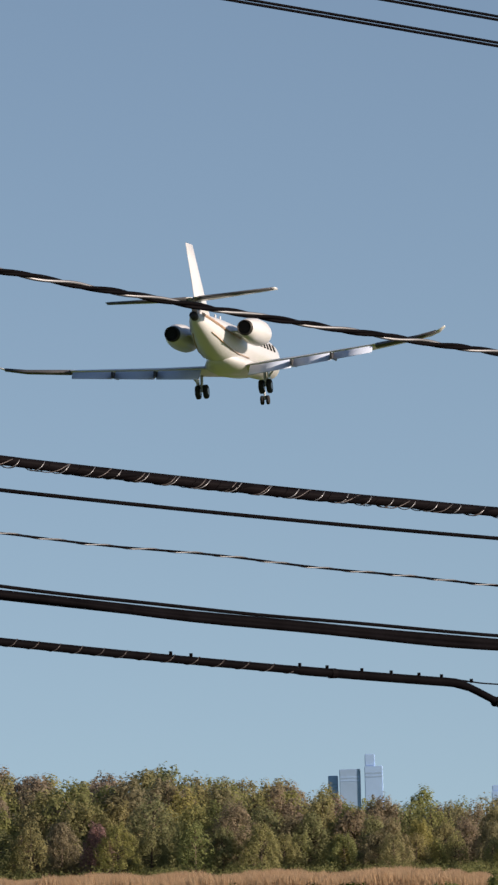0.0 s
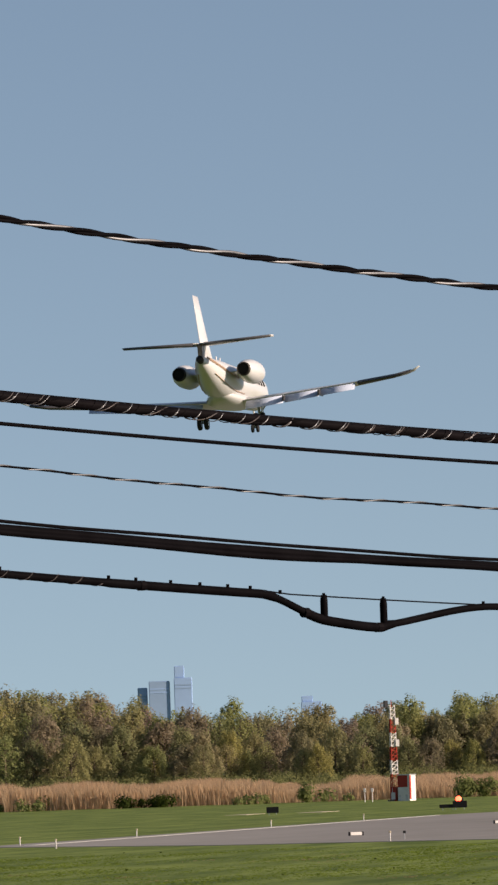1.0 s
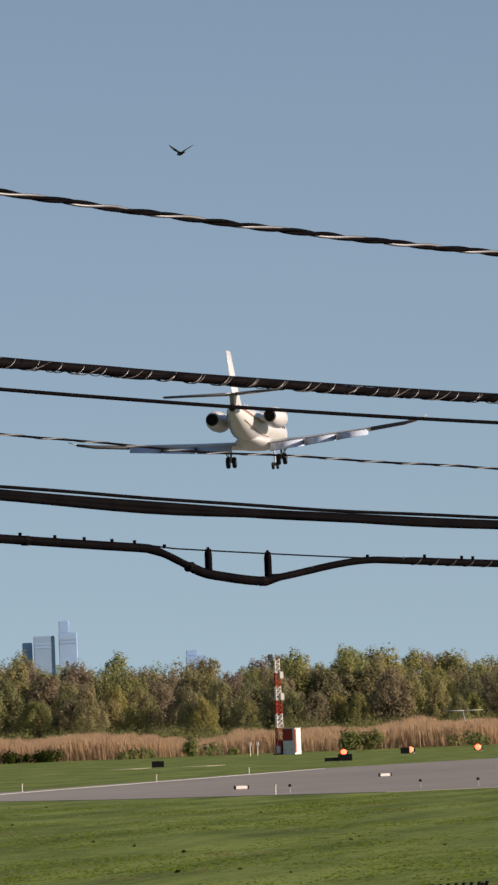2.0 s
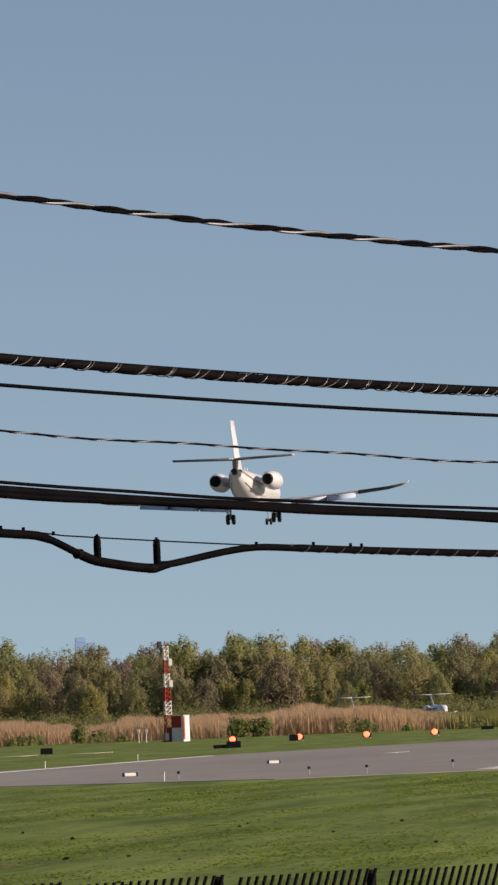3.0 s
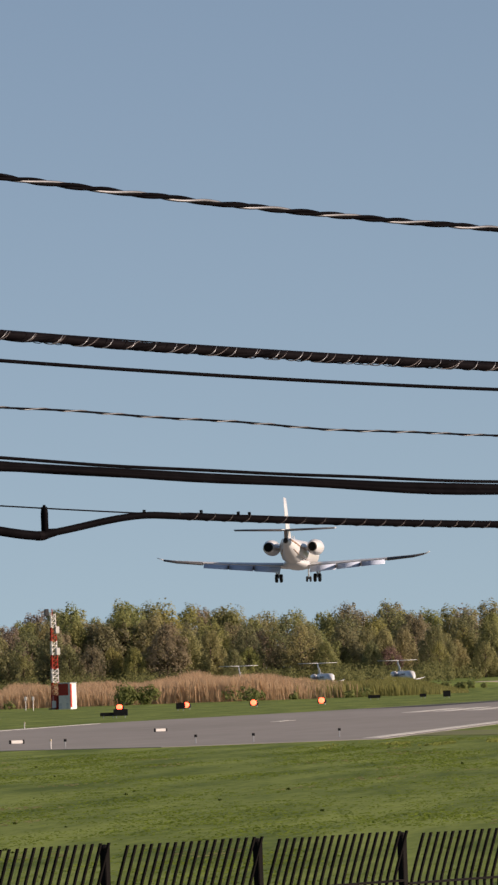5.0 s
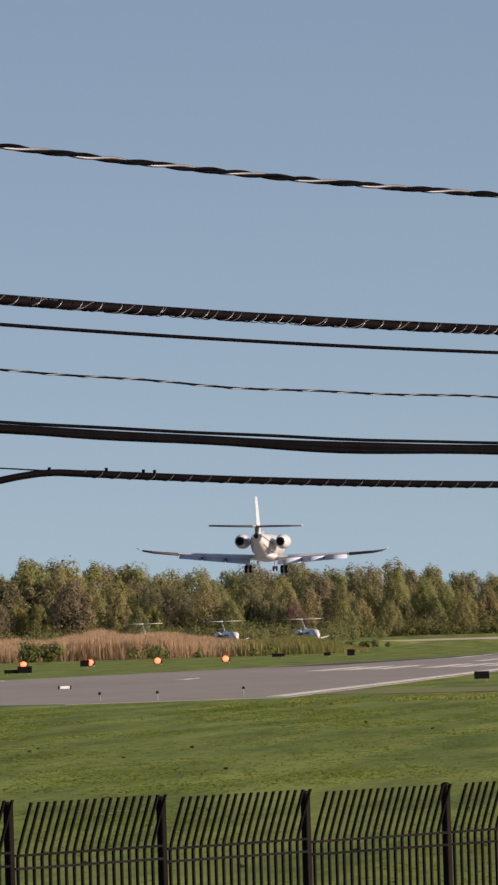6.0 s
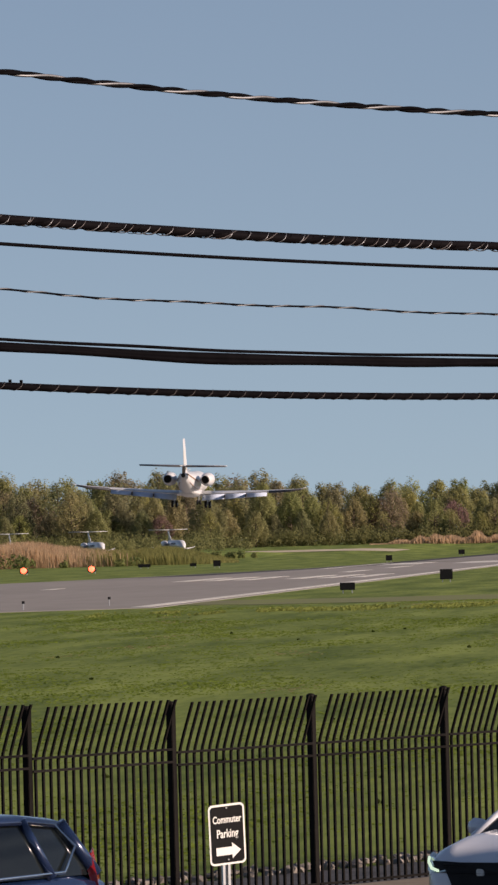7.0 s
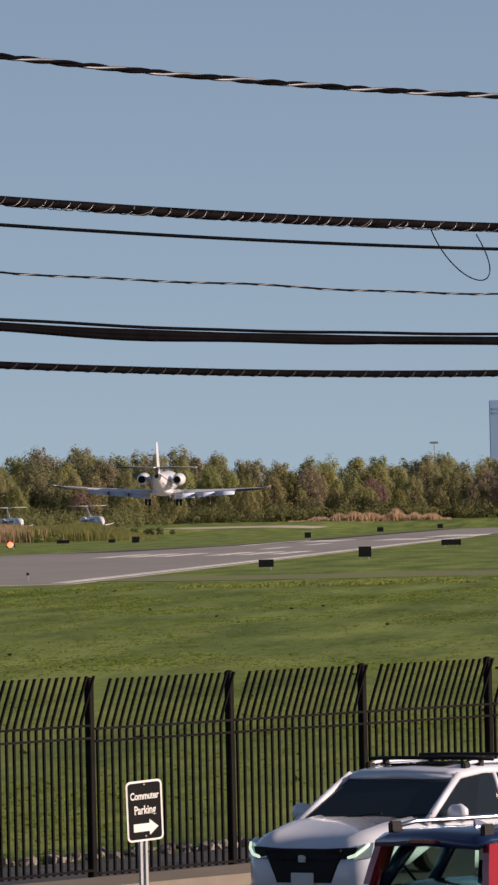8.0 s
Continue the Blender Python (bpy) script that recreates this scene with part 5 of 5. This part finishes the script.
def build_dry_grass():
    """Patches of dead straw-coloured grass in the field."""
    rng = random.Random(77)
    verts, faces = [], []
    for i in range(46):
        y = rng.uniform(120, 385)
        cx = rng.uniform(-0.25, -0.03) * y
        if cx < -39 and y > 360:
            continue
        wide, deep = rng.uniform(0.3, 1.3) * (0.5 + y / 300), rng.uniform(1.5, 6.0)
        for j in range(int(26 * wide * rng.uniform(0.6, 1.4))):
            x, yy = cx + rng.gauss(0, wide * 0.6), y + rng.gauss(0, deep * 0.5)
            if (Vector((x, yy, 0)) - FB).dot(FN) > -4:
                continue
            h, w = rng.uniform(0.01, 0.035), rng.uniform(0.03, 0.12)
            n = len(verts)
            verts += [(x - w, yy, -0.01), (x + w, yy, -0.01), (x + w * 0.6, yy + 2.4 * h, h), (x - w * 0.5, yy + 2.4 * h, h * 0.8)]
            faces.append((n, n + 1, n + 2, n + 3))
    me = bpy.data.meshes.new("dry_grass")
    me.from_pydata(verts, [], faces)
    me.materials.append(M_STRAW)
    tagged(new("dry_grass", me), "patches of dry straw-coloured grass in the field", "grass", kind="stuff")


def build_weeds():
    """Dark weeds and clods that fleck the mown grass."""
    rng = random.Random(44)
    bm = bmesh.new()
    for i in range(110):
        y = 78 + 320 * rng.random() ** 1.3
        x = (-0.25 + 0.23 * rng.random()) * y
        if (Vector((x, y, 0)) - FB).dot(FN) > -4.2 or noise.noise((x * 0.08, y * 0.03, 2.0)) < -0.1:
            continue
        r = rng.uniform(0.025, 0.075) * (0.7 + y / 300)
        leaf_clumps(bm, rng, (x, y, r * 0.3), r, 9, r * 0.7, 0.4)
    tagged(part("weeds", bm, M_WEED, kind="stuff"), "dark weeds flecking the mown grass", "weeds")


def build_verge():
    """Yellow flowering grass along the service track."""
    rng = random.Random(52)
    verts, faces = [], []
    for i in range(5200):
        x = rng.uniform(-40, -6)
        y = 366 + 0.25 * (x + 25) + rng.gauss(0, 5.0)
        if noise.noise((x * 0.5, y * 0.05, 8.0)) < -0.12 + 0.4 * smooth01((-28 - x) / 10):
            continue
        h, w = rng.uniform(0.04, 0.13), rng.uniform(0.04, 0.11)
        n = len(verts)
        verts += [(x - w, y, 0), (x + w, y, 0), (x + w * 0.6, y + rng.uniform(0.0, 0.3), h), (x - w * 0.5, y + 0.1, h * 0.9)]
        faces.append((n, n + 1, n + 2, n + 3))
    me = bpy.data.meshes.new("verge_grass")
    me.from_pydata(verts, [], faces)
    me.materials.append(M_VERGE)
    tagged(new("verge_grass", me), "yellow flowering grass along the service track", "grass", kind="stuff")


build_stones()
build_tufts()
build_dry_grass()
build_weeds()
build_verge()


# ---- bird ----
M_BIRD = mat("dark_feathers", (0.03, 0.028, 0.026), 0.7, 0, 0.3, 20)


def build_bird():
    b = empty("bird", "small dark bird flying past on spread wings", "bird")
    part("body", loft(bmesh.new(), [fuselage_ring(y, r, z, n=10) for y, r, z in ((0.11, 0.004, 0.0), (0.09, 0.016, 0.0), (0.04, 0.027, 0), (-0.03, 0.025, 0), (-0.08, 0.012, 0.004), (-0.13, 0.012, 0.006))]), M_BIRD, b, "", True)
    wings = []
    for s in (1, -1):
        bm = bmesh.new()
        out = [(0, 0.045), (0.07, 0.05), (0.14, 0.02), (0.20, -0.035), (0.12, -0.035), (0.06, -0.04), (0, -0.035)]
        loft(bm, [[(s * x, y, z) for x, y in out] for z in (-0.002, 0.003)])
        w = part("wing", bm, M_BIRD, b)
        w.location = (s * 0.012, 0, 0.01)
        wings.append(w)
    return b, wings


bird, bird_wings = build_bird()


# ---- movement ----
def motions():
    # the fin's tip on its way down the glide path; the jet hangs from it
    fin = ((0.0, -66.36, 322.0, 34.62), (0.5, -65.62, 345.25, 32.75), (1.0, -64.89, 368.5, 30.77), (1.5, -64.38, 391.75, 29.07), (2.0, -63.85, 415.0, 27.48), (3.5, -63.14, 484.75, 22.66),
           (4.0, -63.07, 508.0, 21.53), (5.5, -62.35, 577.75, 17.2), (6.0, -62.05, 601.0, 16.05), (6.5, -61.58, 624.25, 14.98), (7.0, -61.03, 647.5, 13.81), (7.5, -60.55, 670.75, 12.74), (8.0, -59.94, 694.0, 11.61))
    lean = {0.0: -2.7, 0.5: -2.8, 1.0: -2.8, 1.5: -2.3, 2.0: -1.8, 3.5: -0.2, 4.0: 0.2, 5.5: 1.0, 6.0: 1.6, 6.5: 2.2, 7.0: 2.5, 7.5: 2.2, 8.0: 1.6}
    rows = []
    for t, x, y, z in fin:
        nose = -0.6 + 2.2 * smooth01((t - 4.5) / 3.5)
        turn = pose(0, 0, 0, 0, 0, 0.0) @ pose(0, 0, 0, nose, 0, 0) @ pose(0, 0, 0, 0, lean[t], 0)
        rows.append((t, Matrix.Translation(Vector((x, y, z)) - turn @ Vector((0, -9.0, 4.35))) @ turn))
    walk(jet, rows)
    # cars along the road
    face = TURN - 90
    def drive(car, rows_, back):
        walk(car, [(t, Matrix.Translation(Vector((x, y, 0.008))) @ pose(0, 0, 0, 0, 0, face + (181.5 if back else 0))) for t, x, y in rows_])
    def on_road(x8, y8, t8, v):
        return [(t, x8 + FU.x * v * (t - t8), y8 + FU.y * v * (t - t8)) for t in (0.0, 2.0, 4.0, 6.0, 8.0)]
    drive(white_car, on_road(-3.05, 62.72, 8.0, -1.5), True)
    drive(navy_car, on_road(-7.45, 54.5, 6.5, -1.1), True)
    turnoff = ((0.0, -13.4, -22.0, 2), (2.0, -12.8, -2.0, 2), (4.0, -12.2, 18.0, 5), (6.0, -8.9, 37.2, 22), (7.0, -5.2, 45.2, 36), (7.5, -3.07, 48.26, 41), (8.0, -0.92, 51.24, 48))
    walk(black_car, [(t, pose(x, y, 0.008, 0, 0, -h)) for t, x, y, h in turnoff])
    # the bird crosses to the far side
    walk(bird, [(t, pose(-0.13524 * 90 + 0.05 - 11.3 * (t - 1.8), 90, CAM_Z + 0.0868 * 90 + 0.1 * (t - 1.8), 0, 0, 32)) for t in (0.0, 2.0, 4.0, 6.0, 8.0)])
    for s, w in zip((1, -1), bird_wings):
        beat = [(0.0, -10)]
        for k in range(1, 20):
            beat.append((0.1 + 0.4 * k - 0.2, 42 if k % 2 else -28))
        beat.append((8.0, 0))
        walk(w, [(t, pose(s * 0.012, 0, 0.01, 0, -s * a, 0)) for t, a in beat])


motions()
